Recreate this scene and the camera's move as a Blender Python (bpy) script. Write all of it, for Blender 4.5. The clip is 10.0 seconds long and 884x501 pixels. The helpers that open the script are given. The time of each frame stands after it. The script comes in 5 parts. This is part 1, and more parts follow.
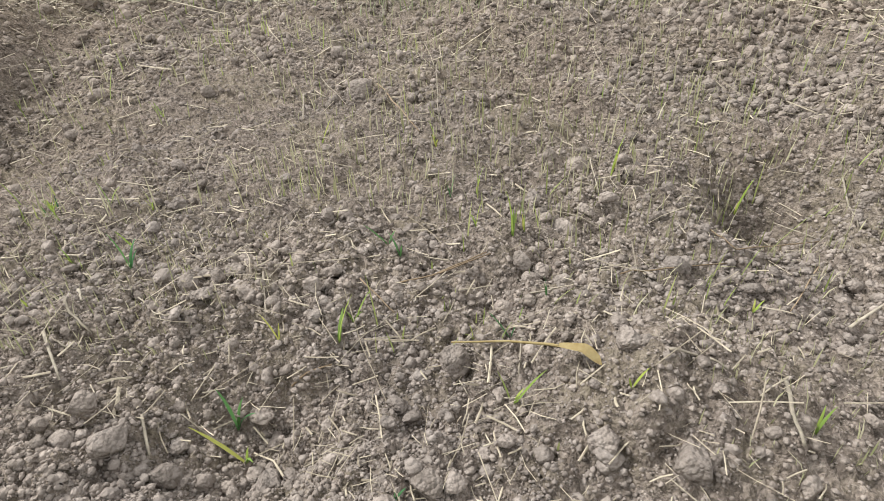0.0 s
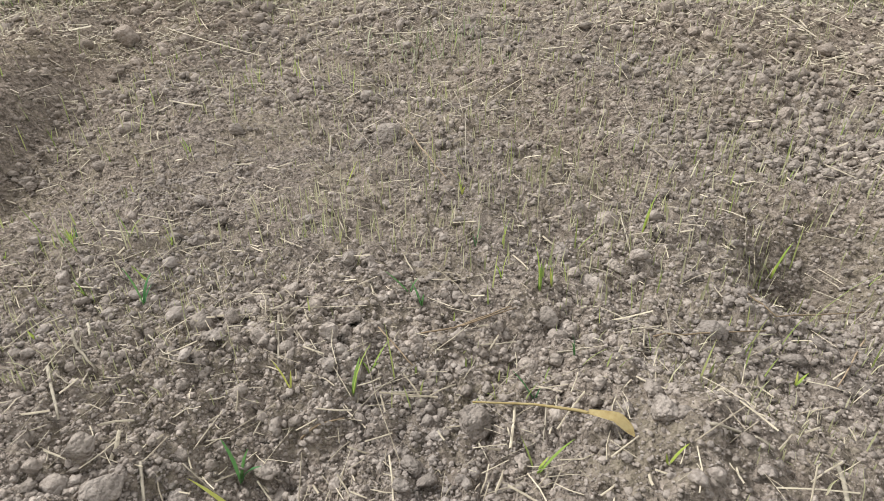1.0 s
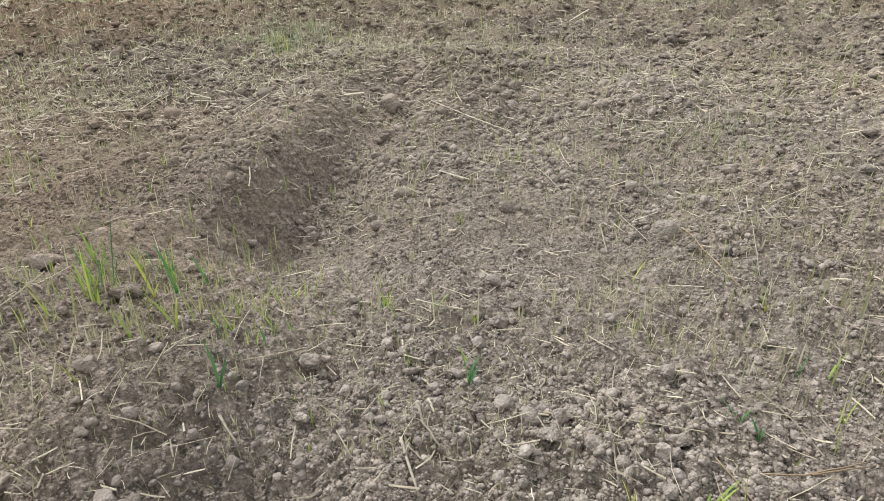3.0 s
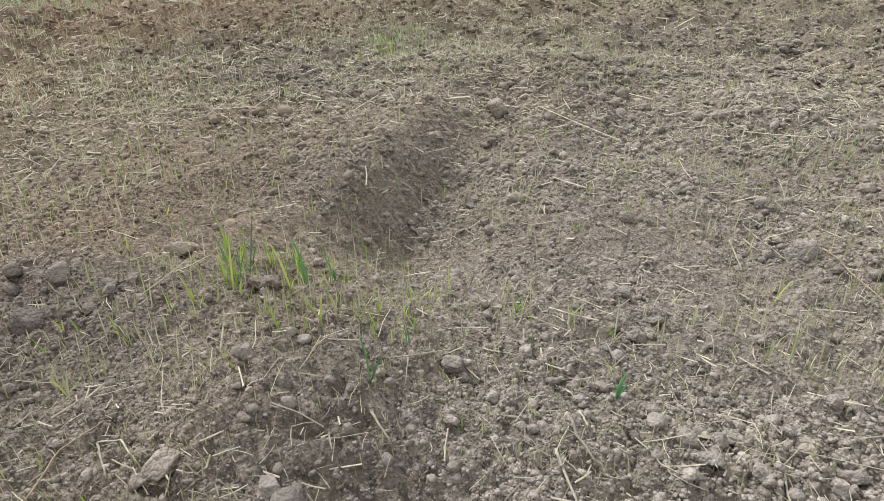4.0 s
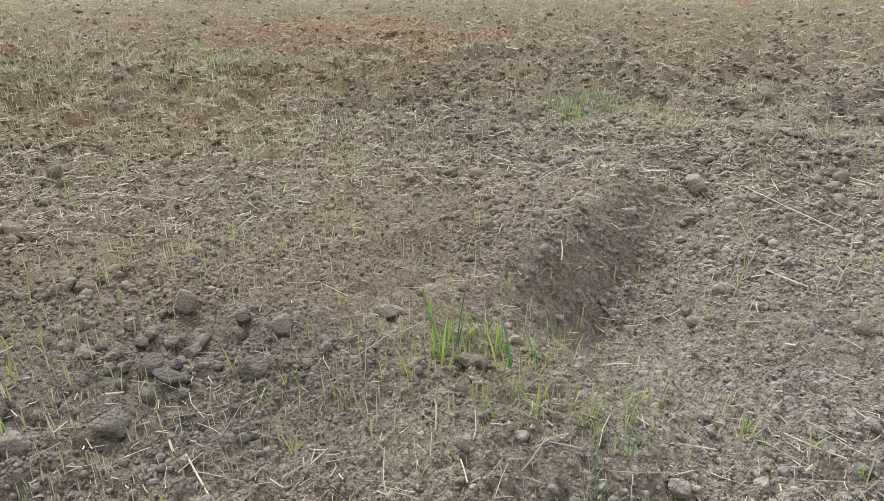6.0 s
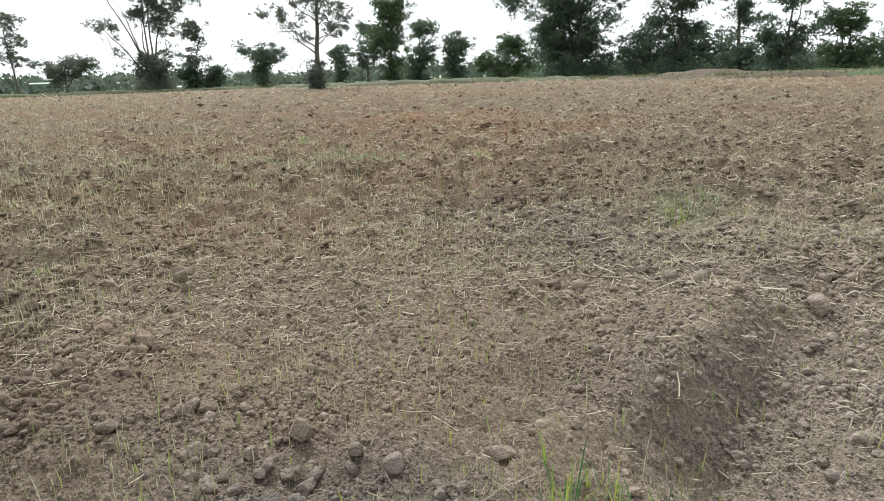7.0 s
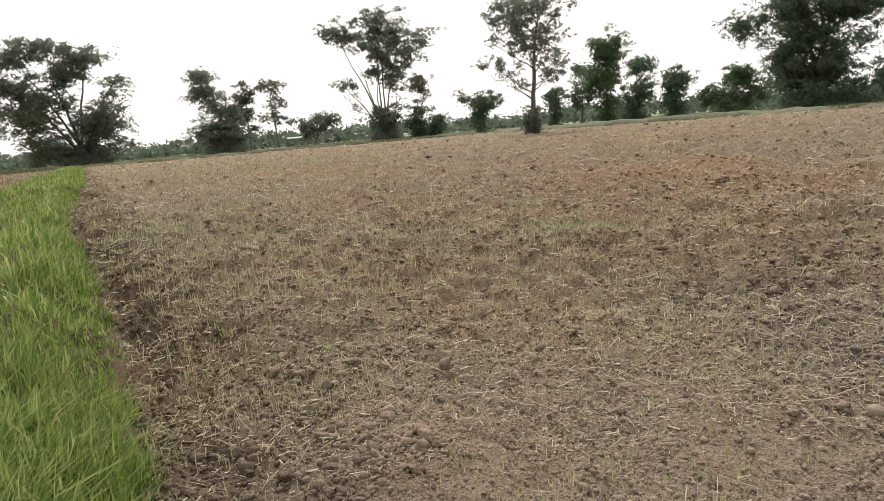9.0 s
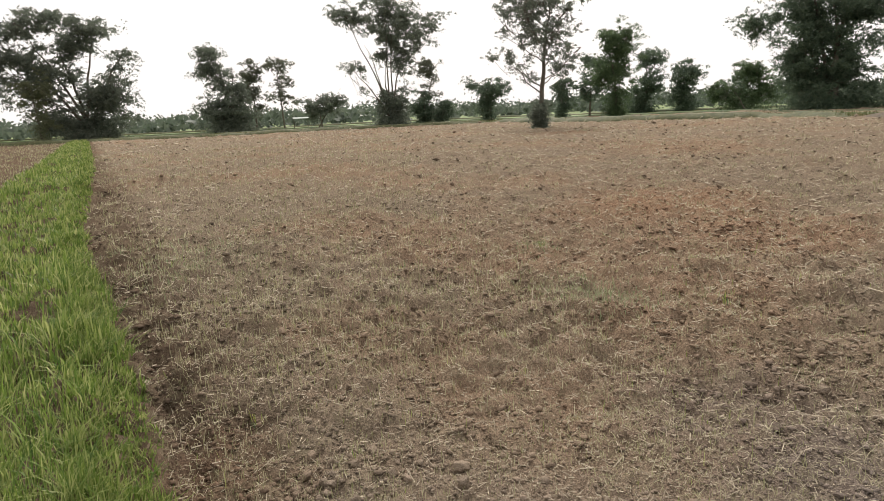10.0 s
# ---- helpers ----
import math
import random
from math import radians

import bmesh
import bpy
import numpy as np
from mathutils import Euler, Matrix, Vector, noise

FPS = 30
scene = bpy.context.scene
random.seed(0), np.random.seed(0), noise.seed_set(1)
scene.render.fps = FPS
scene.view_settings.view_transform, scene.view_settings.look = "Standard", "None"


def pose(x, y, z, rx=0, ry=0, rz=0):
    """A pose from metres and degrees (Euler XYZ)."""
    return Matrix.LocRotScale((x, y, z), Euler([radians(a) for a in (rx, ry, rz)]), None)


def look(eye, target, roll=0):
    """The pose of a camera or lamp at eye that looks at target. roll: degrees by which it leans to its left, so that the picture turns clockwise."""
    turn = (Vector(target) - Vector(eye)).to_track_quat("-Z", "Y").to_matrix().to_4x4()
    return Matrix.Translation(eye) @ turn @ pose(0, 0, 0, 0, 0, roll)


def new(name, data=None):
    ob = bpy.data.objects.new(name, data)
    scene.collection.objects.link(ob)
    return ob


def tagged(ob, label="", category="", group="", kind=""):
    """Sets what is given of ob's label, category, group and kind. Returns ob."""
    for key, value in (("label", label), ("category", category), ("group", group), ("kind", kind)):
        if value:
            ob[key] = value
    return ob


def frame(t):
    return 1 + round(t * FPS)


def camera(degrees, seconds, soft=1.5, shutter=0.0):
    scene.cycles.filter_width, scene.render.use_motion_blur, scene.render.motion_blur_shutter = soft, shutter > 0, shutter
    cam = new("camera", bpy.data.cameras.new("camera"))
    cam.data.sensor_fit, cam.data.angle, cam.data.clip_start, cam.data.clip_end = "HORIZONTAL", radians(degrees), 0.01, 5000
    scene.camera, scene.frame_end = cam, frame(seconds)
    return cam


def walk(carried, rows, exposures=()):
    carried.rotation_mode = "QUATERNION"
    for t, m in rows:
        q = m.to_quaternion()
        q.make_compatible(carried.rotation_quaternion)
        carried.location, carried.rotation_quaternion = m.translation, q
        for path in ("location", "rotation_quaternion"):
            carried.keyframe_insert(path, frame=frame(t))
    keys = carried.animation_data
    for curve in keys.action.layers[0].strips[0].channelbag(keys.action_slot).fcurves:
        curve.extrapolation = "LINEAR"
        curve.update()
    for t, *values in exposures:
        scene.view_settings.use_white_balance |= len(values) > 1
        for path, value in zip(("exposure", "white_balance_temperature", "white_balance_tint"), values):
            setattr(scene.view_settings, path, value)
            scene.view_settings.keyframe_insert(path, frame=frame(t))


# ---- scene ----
# ---------------------------------------------------------------- camera
cam = camera(69.6, 10.0, soft=0.75)
PATH = [
    (0, (0.129, 0.062, 0.506), (-0.078, 1.651, -0.69), -2.9),
    (0.5, (0.143, 0.078, 0.484), (-0.023, 1.708, -0.663), -1.3),
    (1, (0.116, 0.089, 0.492), (-0.15, 1.754, -0.583), -1.0),
    (1.5, (0.083, 0.092, 0.51), (-0.259, 1.782, -0.502), -0.6),
    (2, (0.027, 0.088, 0.535), (-0.433, 1.777, -0.432), -0.9),
    (2.5, (-0.043, 0.074, 0.549), (-0.644, 1.74, -0.379), -0.9),
    (2.7, (-0.07, 0.064, 0.547), (-0.739, 1.71, -0.371), -0.8),
    (3.8, (-0.19, 0.02, 0.54), (-1.071, 1.575, -0.358), -0.2),
    (4, (-0.207, 0.01, 0.539), (-1.139, 1.537, -0.354), -0.5),
    (4.5, (-0.24, -0.013, 0.537), (-1.281, 1.445, -0.351), -1.5),
    (5, (-0.267, -0.034, 0.539), (-1.397, 1.359, -0.345), -1.6),
    (5.2, (-0.278, -0.04, 0.546), (-1.452, 1.325, -0.325), -1.6),
    (6.3, (-0.334, -0.024, 0.616), (-1.721, 1.234, -0.080), 0.3),
    (6.5, (-0.344, -0.028, 0.636), (-1.778, 1.2, -0.016), 0.6),
    (7, (-0.383, -0.042, 0.711), (-1.936, 1.1, 0.186), -2.0),
    (7.5, (-0.41, -0.077, 0.761), (-2.064, 0.957, 0.325), -2.9),
    (8, (-0.436, -0.133, 0.83), (-2.193, 0.758, 0.493), -2.9),
    (8.5, (-0.447, -0.194, 0.88), (-2.295, 0.513, 0.589), -3.2),
    (9, (-0.448, -0.197, 0.959), (-2.323, 0.392, 0.589), -4.8),
    (9.5, (-0.43, -0.189, 1.346), (-2.267, 0.467, 0.904), -3.7),
    (10, (-0.38, -0.288, 1.655), (-2.247, 0.291, 1.23), -2.7),
]
EXPOSURES = ((0.0, 0.33, 6250, 9), (2.5, 0.34, 6150, 7), (5.2, 0.32, 5950, 7), (6.5, 0.33, 5900, 5), (7.2, 0.19, 6250, 6), (8.0, 0.19, 6350, 6), (9.0, 0.09, 6800, 12), (10.0, 0.0, 6850, 13))
walk(cam, [(t, look(eye, target, roll)) for t, eye, target, roll in PATH], EXPOSURES)

# ---------------------------------------------------------------- world and light
# a bright overcast sky with the sun high behind the trees at the far end of the field
SKY_LOW, SKY_TOP = 1.08, 1.3
SUN_AZ, SUN_EL = 72.0, 43.0          # degrees: azimuth to the left of +y, elevation
world = bpy.data.worlds.new("world")
scene.world = world
world.use_nodes = True
wn, wl = world.node_tree.nodes, world.node_tree.links
wn.clear()
w_out = wn.new("ShaderNodeOutputWorld")
w_bg = wn.new("ShaderNodeBackground")
w_sky = wn.new("ShaderNodeTexSky")
w_sky.sky_type, w_sky.sun_disc = "NISHITA", False
w_sky.sun_elevation, w_sky.sun_rotation = radians(SUN_EL), radians(-SUN_AZ)
w_sky.dust_density, w_sky.air_density = 4.0, 1.0
# clouds: a little brighter overhead than at the horizon
w_coord = wn.new("ShaderNodeTexCoord")
w_split = wn.new("ShaderNodeSeparateXYZ")
w_ramp = wn.new("ShaderNodeValToRGB")
w_ramp.color_ramp.elements[0].position, w_ramp.color_ramp.elements[1].position = 0.0, 1.0
w_ramp.color_ramp.elements[0].color, w_ramp.color_ramp.elements[1].color = (SKY_LOW, SKY_LOW, SKY_LOW * 1.01, 1), (SKY_TOP, SKY_TOP * 0.99, SKY_TOP * 0.98, 1)
w_noise = wn.new("ShaderNodeTexNoise")
w_noise.inputs["Scale"].default_value, w_noise.inputs["Detail"].default_value = 2.2, 4.0
w_cloud = wn.new("ShaderNodeMapRange")
w_cloud.inputs["To Min"].default_value, w_cloud.inputs["To Max"].default_value = 0.9, 1.1
w_mul = wn.new("ShaderNodeVectorMath")
w_mul.operation = "SCALE"
w_scale = wn.new("ShaderNodeVectorMath")
w_scale.operation = "SCALE"
w_scale.inputs["Scale"].default_value = 0.12
w_dim = wn.new("ShaderNodeMix")
w_dim.data_type, w_dim.blend_type = "RGBA", "MIX"
w_dim.inputs["Factor"].default_value = 0.93
wl.new(w_coord.outputs["Generated"], w_split.inputs[0])
wl.new(w_split.outputs["Z"], w_ramp.inputs["Fac"])
wl.new(w_noise.outputs["Fac"], w_cloud.inputs["Value"])
wl.new(w_ramp.outputs["Color"], w_mul.inputs[0])
wl.new(w_cloud.outputs["Result"], w_mul.inputs["Scale"])
wl.new(w_sky.outputs["Color"], w_scale.inputs[0])
wl.new(w_scale.outputs["Vector"], w_dim.inputs[6])
wl.new(w_mul.outputs["Vector"], w_dim.inputs[7])
wl.new(w_dim.outputs[2], w_bg.inputs["Color"])
w_bg.inputs["Strength"].default_value = 1.0
wl.new(w_bg.outputs["Background"], w_out.inputs["Surface"])

sun_data = bpy.data.lights.new("sun", "SUN")
sun_data.energy, sun_data.angle, sun_data.color = 4.2, radians(12), (1.0, 0.98, 0.95)
sun = new("sun", sun_data)
sun_dir = Vector((-math.sin(radians(SUN_AZ)) * math.cos(radians(SUN_EL)), math.cos(radians(SUN_AZ)) * math.cos(radians(SUN_EL)), math.sin(radians(SUN_EL))))
sun.matrix_world = look(sun_dir * 60, (0, 0, 0))

# ---------------------------------------------------------------- materials
def material(name, rough=0.9):
    m = bpy.data.materials.new(name)
    m.use_nodes = True
    bsdf = m.node_tree.nodes["Principled BSDF"]
    bsdf.inputs["Roughness"].default_value = rough
    bsdf.inputs["Specular IOR Level"].default_value = 0.25
    return m, m.node_tree.nodes, m.node_tree.links, bsdf


def add_noise(nodes, links, vec, scale, detail=4.0, rough=0.6):
    n = nodes.new("ShaderNodeTexNoise")
    n.inputs["Scale"].default_value, n.inputs["Detail"].default_value, n.inputs["Roughness"].default_value = scale, detail, rough
    links.new(vec, n.inputs["Vector"])
    return n.outputs["Fac"]


def add_ramp(nodes, links, fac, *stops):
    r = nodes.new("ShaderNodeValToRGB")
    while len(r.color_ramp.elements) < len(stops):
        r.color_ramp.elements.new(0.5)
    for e, (p, c) in zip(r.color_ramp.elements, stops):
        e.position, e.color = p, (*c, 1)
    links.new(fac, r.inputs["Fac"])
    return r.outputs["Color"]


def add_mix(nodes, links, fac, a, b, blend="MIX"):
    x = nodes.new("ShaderNodeMix")
    x.data_type, x.blend_type = "RGBA", blend
    for sock, v in ((x.inputs["Factor"], fac), (x.inputs[6], a), (x.inputs[7], b)):
        if isinstance(v, (int, float)):
            sock.default_value = v
        elif isinstance(v, tuple):
            sock.default_value = (*v, 1)
        else:
            links.new(v, sock)
    return x.outputs[2]


def add_math(nodes, links, op, a, b):
    x = nodes.new("ShaderNodeMath")
    x.operation = op
    for sock, v in zip(x.inputs, (a, b)):
        if isinstance(v, (int, float)):
            sock.default_value = v
        else:
            links.new(v, sock)
    return x.outputs[0]


def add_cells(nodes, links, vec, scale):
    """Grains: distance to the nearest grain's middle, and a random value for each grain."""
    n = nodes.new("ShaderNodeTexVoronoi")
    n.inputs["Scale"].default_value = scale
    links.new(vec, n.inputs["Vector"])
    sep = nodes.new("ShaderNodeSeparateColor")
    links.new(n.outputs["Color"], sep.inputs["Color"])
    return n.outputs["Distance"], sep.outputs["Red"]


# patches of soil of its own colour: x, y, radius, strength, 0 rusty red or 1 freshly turned and moist
SOIL_PATCHES = (
    (-9.20, 6.01, 1.60, 0.55, 0),
    (-6.26, 5.90, 1.30, 0.45, 0),
    (-3.38, -0.69, 0.50, 0.50, 0),
    (-1.21, 0.29, 0.30, 0.70, 1),
    (-0.58, 0.39, 0.12, 0.50, 1),
    (-1.04, 1.23, 0.22, 0.20, 1),
    (-2.18, 1.98, 0.45, 0.55, 1),
    (-1.24, 3.81, 0.35, 0.45, 1),
    (-2.97, 2.12, 0.60, 0.50, 1),
)


def soil_colour(nodes, links, pos):
    """Dry topsoil: grey-tan, with darker moist and rusty red patches."""
    fine = add_noise(nodes, links, pos, 62.0, 6.0, 0.75)
    mid = add_noise(nodes, links, pos, 3.2, 4.0)
    wide = add_noise(nodes, links, pos, 0.55, 3.0)
    col = add_ramp(nodes, links, fine, (0.3, SOIL_DARK), (0.5, SOIL_MID), (0.68, SOIL_LIGHT))
    col = add_mix(nodes, links, add_ramp(nodes, links, mid, (0.42, (0, 0, 0)), (0.68, (0.55, 0.55, 0.55))), col, SOIL_GREY)
    col = add_mix(nodes, links, add_ramp(nodes, links, wide, (0.5, (0, 0, 0)), (0.72, (0.6, 0.6, 0.6))), col, SOIL_RED)
    # the dusty grey strip by the bund gives way to red-brown loam across the field
    sep = nodes.new("ShaderNodeVectorMath")
    sep.operation = "LENGTH"
    links.new(pos, sep.inputs[0])
    flank = nodes.new("ShaderNodeSeparateXYZ")
    links.new(pos, flank.inputs[0])
    west_by = add_math(nodes, links, "MAXIMUM", add_math(nodes, links, "MULTIPLY", add_math(nodes, links, "ADD", flank.outputs["X"], 0.7), -2.1), 0.0)
    reach = add_math(nodes, links, "ADD", add_math(nodes, links, "ADD", sep.outputs["Value"], west_by), add_math(nodes, links, "MULTIPLY", wide, 5.0))
    loam = add_mix(nodes, links, fine, (0.145, 0.113, 0.083), (0.33, 0.265, 0.195))
    loam = add_mix(nodes, links, add_ramp(nodes, links, add_noise(nodes, links, pos, 0.12, 4.0, 0.7), (0.48, (0, 0, 0)), (0.62, (0.55, 0.55, 0.55))), loam, (0.3, 0.185, 0.115))
    span = nodes.new("ShaderNodeMapRange")
    span.inputs["From Min"].default_value, span.inputs["From Max"].default_value = 3.0, 11.0
    span.inputs["To Max"].default_value = 0.85
    links.new(reach, span.inputs["Value"])
    col = add_mix(nodes, links, span.outputs["Result"], col, loam)
    for px, py, radius, strength, moist in SOIL_PATCHES:
        apart = nodes.new("ShaderNodeVectorMath")
        apart.operation = "DISTANCE"
        links.new(pos, apart.inputs[0])
        apart.inputs[1].default_value = (px, py, 0.0)
        ragged = add_math(nodes, links, "ADD", apart.outputs["Value"], add_math(nodes, links, "MULTIPLY", add_math(nodes, links, "SUBTRACT", mid, 0.5), 1.2 * radius))
        fade = nodes.new("ShaderNodeMapRange")
        fade.inputs["From Min"].default_value, fade.inputs["From Max"].default_value = 0.45 * radius, 1.35 * radius
        fade.inputs["To Min"].default_value, fade.inputs["To Max"].default_value = strength, 0.0
        links.new(ragged, fade.inputs["Value"])
        col = add_mix(nodes, links, fade.outputs["Result"], col, (0.17, 0.146, 0.131) if moist else (0.31, 0.19, 0.122))
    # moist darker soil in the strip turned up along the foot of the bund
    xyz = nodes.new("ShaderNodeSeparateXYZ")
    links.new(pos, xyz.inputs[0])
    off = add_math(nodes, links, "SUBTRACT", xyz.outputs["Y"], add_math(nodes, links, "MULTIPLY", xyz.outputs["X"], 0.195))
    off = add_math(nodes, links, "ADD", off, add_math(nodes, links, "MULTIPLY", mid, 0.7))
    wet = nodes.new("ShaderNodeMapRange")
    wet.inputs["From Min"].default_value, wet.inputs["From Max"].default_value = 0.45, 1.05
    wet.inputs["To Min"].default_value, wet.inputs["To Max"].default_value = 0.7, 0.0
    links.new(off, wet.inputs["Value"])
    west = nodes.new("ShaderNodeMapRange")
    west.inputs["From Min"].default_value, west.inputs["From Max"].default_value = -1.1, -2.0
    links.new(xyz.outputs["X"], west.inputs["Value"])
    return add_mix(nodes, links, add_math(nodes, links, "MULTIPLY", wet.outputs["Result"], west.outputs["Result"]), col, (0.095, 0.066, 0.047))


SOIL_DARK, SOIL_MID, SOIL_LIGHT = (0.155, 0.132, 0.111), (0.295, 0.25, 0.211), (0.41, 0.357, 0.308)
SOIL_GREY, SOIL_RED = (0.225, 0.2, 0.183), (0.26, 0.193, 0.142)


def soil_material(name, island):
    m, nodes, links, bsdf = material(name, 1.0)
    bsdf.inputs["Specular IOR Level"].default_value = 0.0
    geo = nodes.new("ShaderNodeNewGeometry")
    pos = geo.outputs["Position"]
    col = soil_colour(nodes, links, pos)
    if island:
        rnd = geo.outputs["Random Per Island"] if island == "island" else nodes.new("ShaderNodeObjectInfo").outputs["Random"]
        tone = add_ramp(nodes, links, rnd, (0.0, (0.68, 0.67, 0.66)), (0.5, (0.84, 0.84, 0.84)), (1.0, (1.04, 1.03, 1.02)))
        col = add_mix(nodes, links, 1.0, col, tone, "MULTIPLY")
    else:
        # sheet colour darkened to deepen the shade in gaps between the dry crumbs
        col = add_mix(nodes, links, 1.0, col, (0.74, 0.73, 0.72), "MULTIPLY")
        # far over the field the straw and stubble lie too fine to be single blades
        for scale in (230.0, 110.0):
            _, rnd = add_cells(nodes, links, pos, scale)
            col = add_mix(nodes, links, 1.0, col, add_ramp(nodes, links, rnd, (0.0, (0.72, 0.71, 0.7)), (1.0, (1.3, 1.29, 1.28))), "MULTIPLY")
        straw = add_noise(nodes, links, pos, 5.0, 8.0, 0.85)
        col = add_mix(nodes, links, add_ramp(nodes, links, straw, (0.48, (0, 0, 0)), (0.62, (0.5, 0.5, 0.5))), col, (0.235, 0.2, 0.134))
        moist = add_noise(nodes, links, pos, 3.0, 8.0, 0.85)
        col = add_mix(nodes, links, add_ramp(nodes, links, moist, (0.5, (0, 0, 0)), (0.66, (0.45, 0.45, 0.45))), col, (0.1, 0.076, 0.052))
    links.new(col, bsdf.inputs["Base Color"])
    # crumb structure: round grains of two sizes, then grit
    grit = add_math(nodes, links, "MULTIPLY", add_noise(nodes, links, pos, 260.0, 5.0, 0.75), 0.35)
    for scale, tall in ((290.0, 0.5), (130.0, 0.9)):
        d, _ = add_cells(nodes, links, pos, scale)
        grit = add_math(nodes, links, "SUBTRACT", grit, add_math(nodes, links, "MULTIPLY", d, tall))
    if not island:
        # broken, lumpy crust
        grit = add_math(nodes, links, "ADD", grit, add_math(nodes, links, "MULTIPLY", add_noise(nodes, links, pos, 20.0, 7.0, 0.72), 4.0))
    bump = nodes.new("ShaderNodeBump")
    bump.inputs["Strength"].default_value, bump.inputs["Distance"].default_value = 0.8, {"": 0.01, "island": 0.0045, "object": 0.008}[island]
    links.new(grit, bump.inputs["Height"])
    links.new(bump.outputs["Normal"], bsdf.inputs["Normal"])
    return m


def leaf_material(name, dark, mid, light, glow=0.35, rough=0.55, by_object=False):
    """Thin green leaf that lets part of the light through."""
    m, nodes, links, bsdf = material(name, rough)
    rnd = nodes.new("ShaderNodeObjectInfo").outputs["Random"] if by_object else nodes.new("ShaderNodeNewGeometry").outputs["Random Per Island"]
    col = add_ramp(nodes, links, rnd, (0.0, dark), (0.5, mid), (1.0, light))
    pos = nodes.new("ShaderNodeNewGeometry").outputs["Position"]
    col = add_mix(nodes, links, add_ramp(nodes, links, add_noise(nodes, links, pos, 1.3, 3.0), (0.4, (0, 0, 0)), (0.7, (0.5, 0.5, 0.5))), col, tuple(0.6 * c for c in mid))
    links.new(col, bsdf.inputs["Base Color"])
    trans = nodes.new("ShaderNodeBsdfTranslucent")
    links.new(col, trans.inputs["Color"])
    both = nodes.new("ShaderNodeMixShader")
    both.inputs["Fac"].default_value = glow
    links.new(bsdf.outputs["BSDF"], both.inputs[1])
    links.new(trans.outputs["BSDF"], both.inputs[2])
    links.new(both.outputs["Shader"], nodes["Material Output"].inputs["Surface"])
    return m


def grain_material(name, a, b, scale=30.0, rough=0.85, by_object=False, bump_depth=0.002):
    m, nodes, links, bsdf = material(name, rough)
    geo = nodes.new("ShaderNodeNewGeometry")
    col = add_ramp(nodes, links, add_noise(nodes, links, geo.outputs["Position"], scale, 5.0, 0.7), (0.3, a), (0.7, b))
    rnd = nodes.new("ShaderNodeObjectInfo").outputs["Random"] if by_object else geo.outputs["Random Per Island"]
    col = add_mix(nodes, links, 1.0, col, add_ramp(nodes, links, rnd, (0.0, (0.7, 0.68, 0.64)), (1.0, (1.2, 1.2, 1.15))), "MULTIPLY")
    links.new(col, bsdf.inputs["Base Color"])
    bump = nodes.new("ShaderNodeBump")
    bump.inputs["Strength"].default_value, bump.inputs["Distance"].default_value = 0.6, bump_depth
    links.new(add_noise(nodes, links, geo.outputs["Position"], scale * 3, 4.0), bump.inputs["Height"])
    links.new(bump.outputs["Normal"], bsdf.inputs["Normal"])
    return m


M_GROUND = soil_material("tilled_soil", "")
M_CRUMB = soil_material("soil_crumb", "island")
M_CLOD = soil_material("soil_clod", "object")
M_STRAW = grain_material("dry_straw", (0.25, 0.215, 0.165), (0.46, 0.4, 0.31), 60.0)
M_STALK = grain_material("dry_stalk", (0.17, 0.145, 0.115), (0.34, 0.3, 0.24), 80.0, by_object=True)
M_ROOT = grain_material("brown_twig", (0.16, 0.115, 0.075), (0.3, 0.225, 0.15), 70.0, by_object=True)
M_STUBBLE = leaf_material("stubble_blade", (0.24, 0.25, 0.12), (0.37, 0.35, 0.2), (0.5, 0.46, 0.32), 0.25)
M_SEEDLING = leaf_material("seedling_leaf", (0.17, 0.27, 0.06), (0.3, 0.38, 0.07), (0.48, 0.46, 0.12), 0.35, by_object=True)
M_SPROUT = leaf_material("sprout_blade", (0.17, 0.22, 0.06), (0.28, 0.33, 0.1), (0.4, 0.4, 0.17), 0.3)
M_WEEDLET = leaf_material("weedlet", (0.17, 0.2, 0.1), (0.26, 0.29, 0.16), (0.38, 0.38, 0.25), 0.3)
M_SEEDLING_DARK = leaf_material("seedling_leaf_dark", (0.04, 0.12, 0.05), (0.07, 0.18, 0.06), (0.12, 0.24, 0.07), 0.35, by_object=True)
M_WITHERED = grain_material("withered_leaf", (0.2, 0.14, 0.055), (0.3, 0.25, 0.13), 60.0)
M_GRASS = leaf_material("bund_grass", (0.05, 0.11, 0.02), (0.18, 0.26, 0.05), (0.42, 0.43, 0.18), 0.42)
M_PADDY = grain_material("paddy_green", (0.09, 0.14, 0.045), (0.17, 0.22, 0.08), 0.35, bump_depth=0.05)
M_BANK = grain_material("weedy_bank", (0.035, 0.045, 0.02), (0.11, 0.112, 0.055), 2.6, bump_depth=0.05)
M_HEDGE = grain_material("green_weeds", (0.035, 0.055, 0.02), (0.08, 0.11, 0.045), 2.6, bump_depth=0.05)
M_EARTH = grain_material("red_earth", (0.045, 0.04, 0.024), (0.115, 0.08, 0.055), 2.6, bump_depth=0.05)
M_WEED = leaf_material("bank_weed", (0.06, 0.08, 0.025), (0.12, 0.14, 0.05), (0.26, 0.23, 0.12), 0.3)
M_BARK = grain_material("grey_bark", (0.06, 0.052, 0.042), (0.14, 0.122, 0.1), 6.0, bump_depth=0.02)
# distance haze painted into the leaf colour: lifted and turned bluer
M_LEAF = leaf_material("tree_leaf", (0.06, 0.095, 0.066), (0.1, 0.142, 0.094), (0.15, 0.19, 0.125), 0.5)
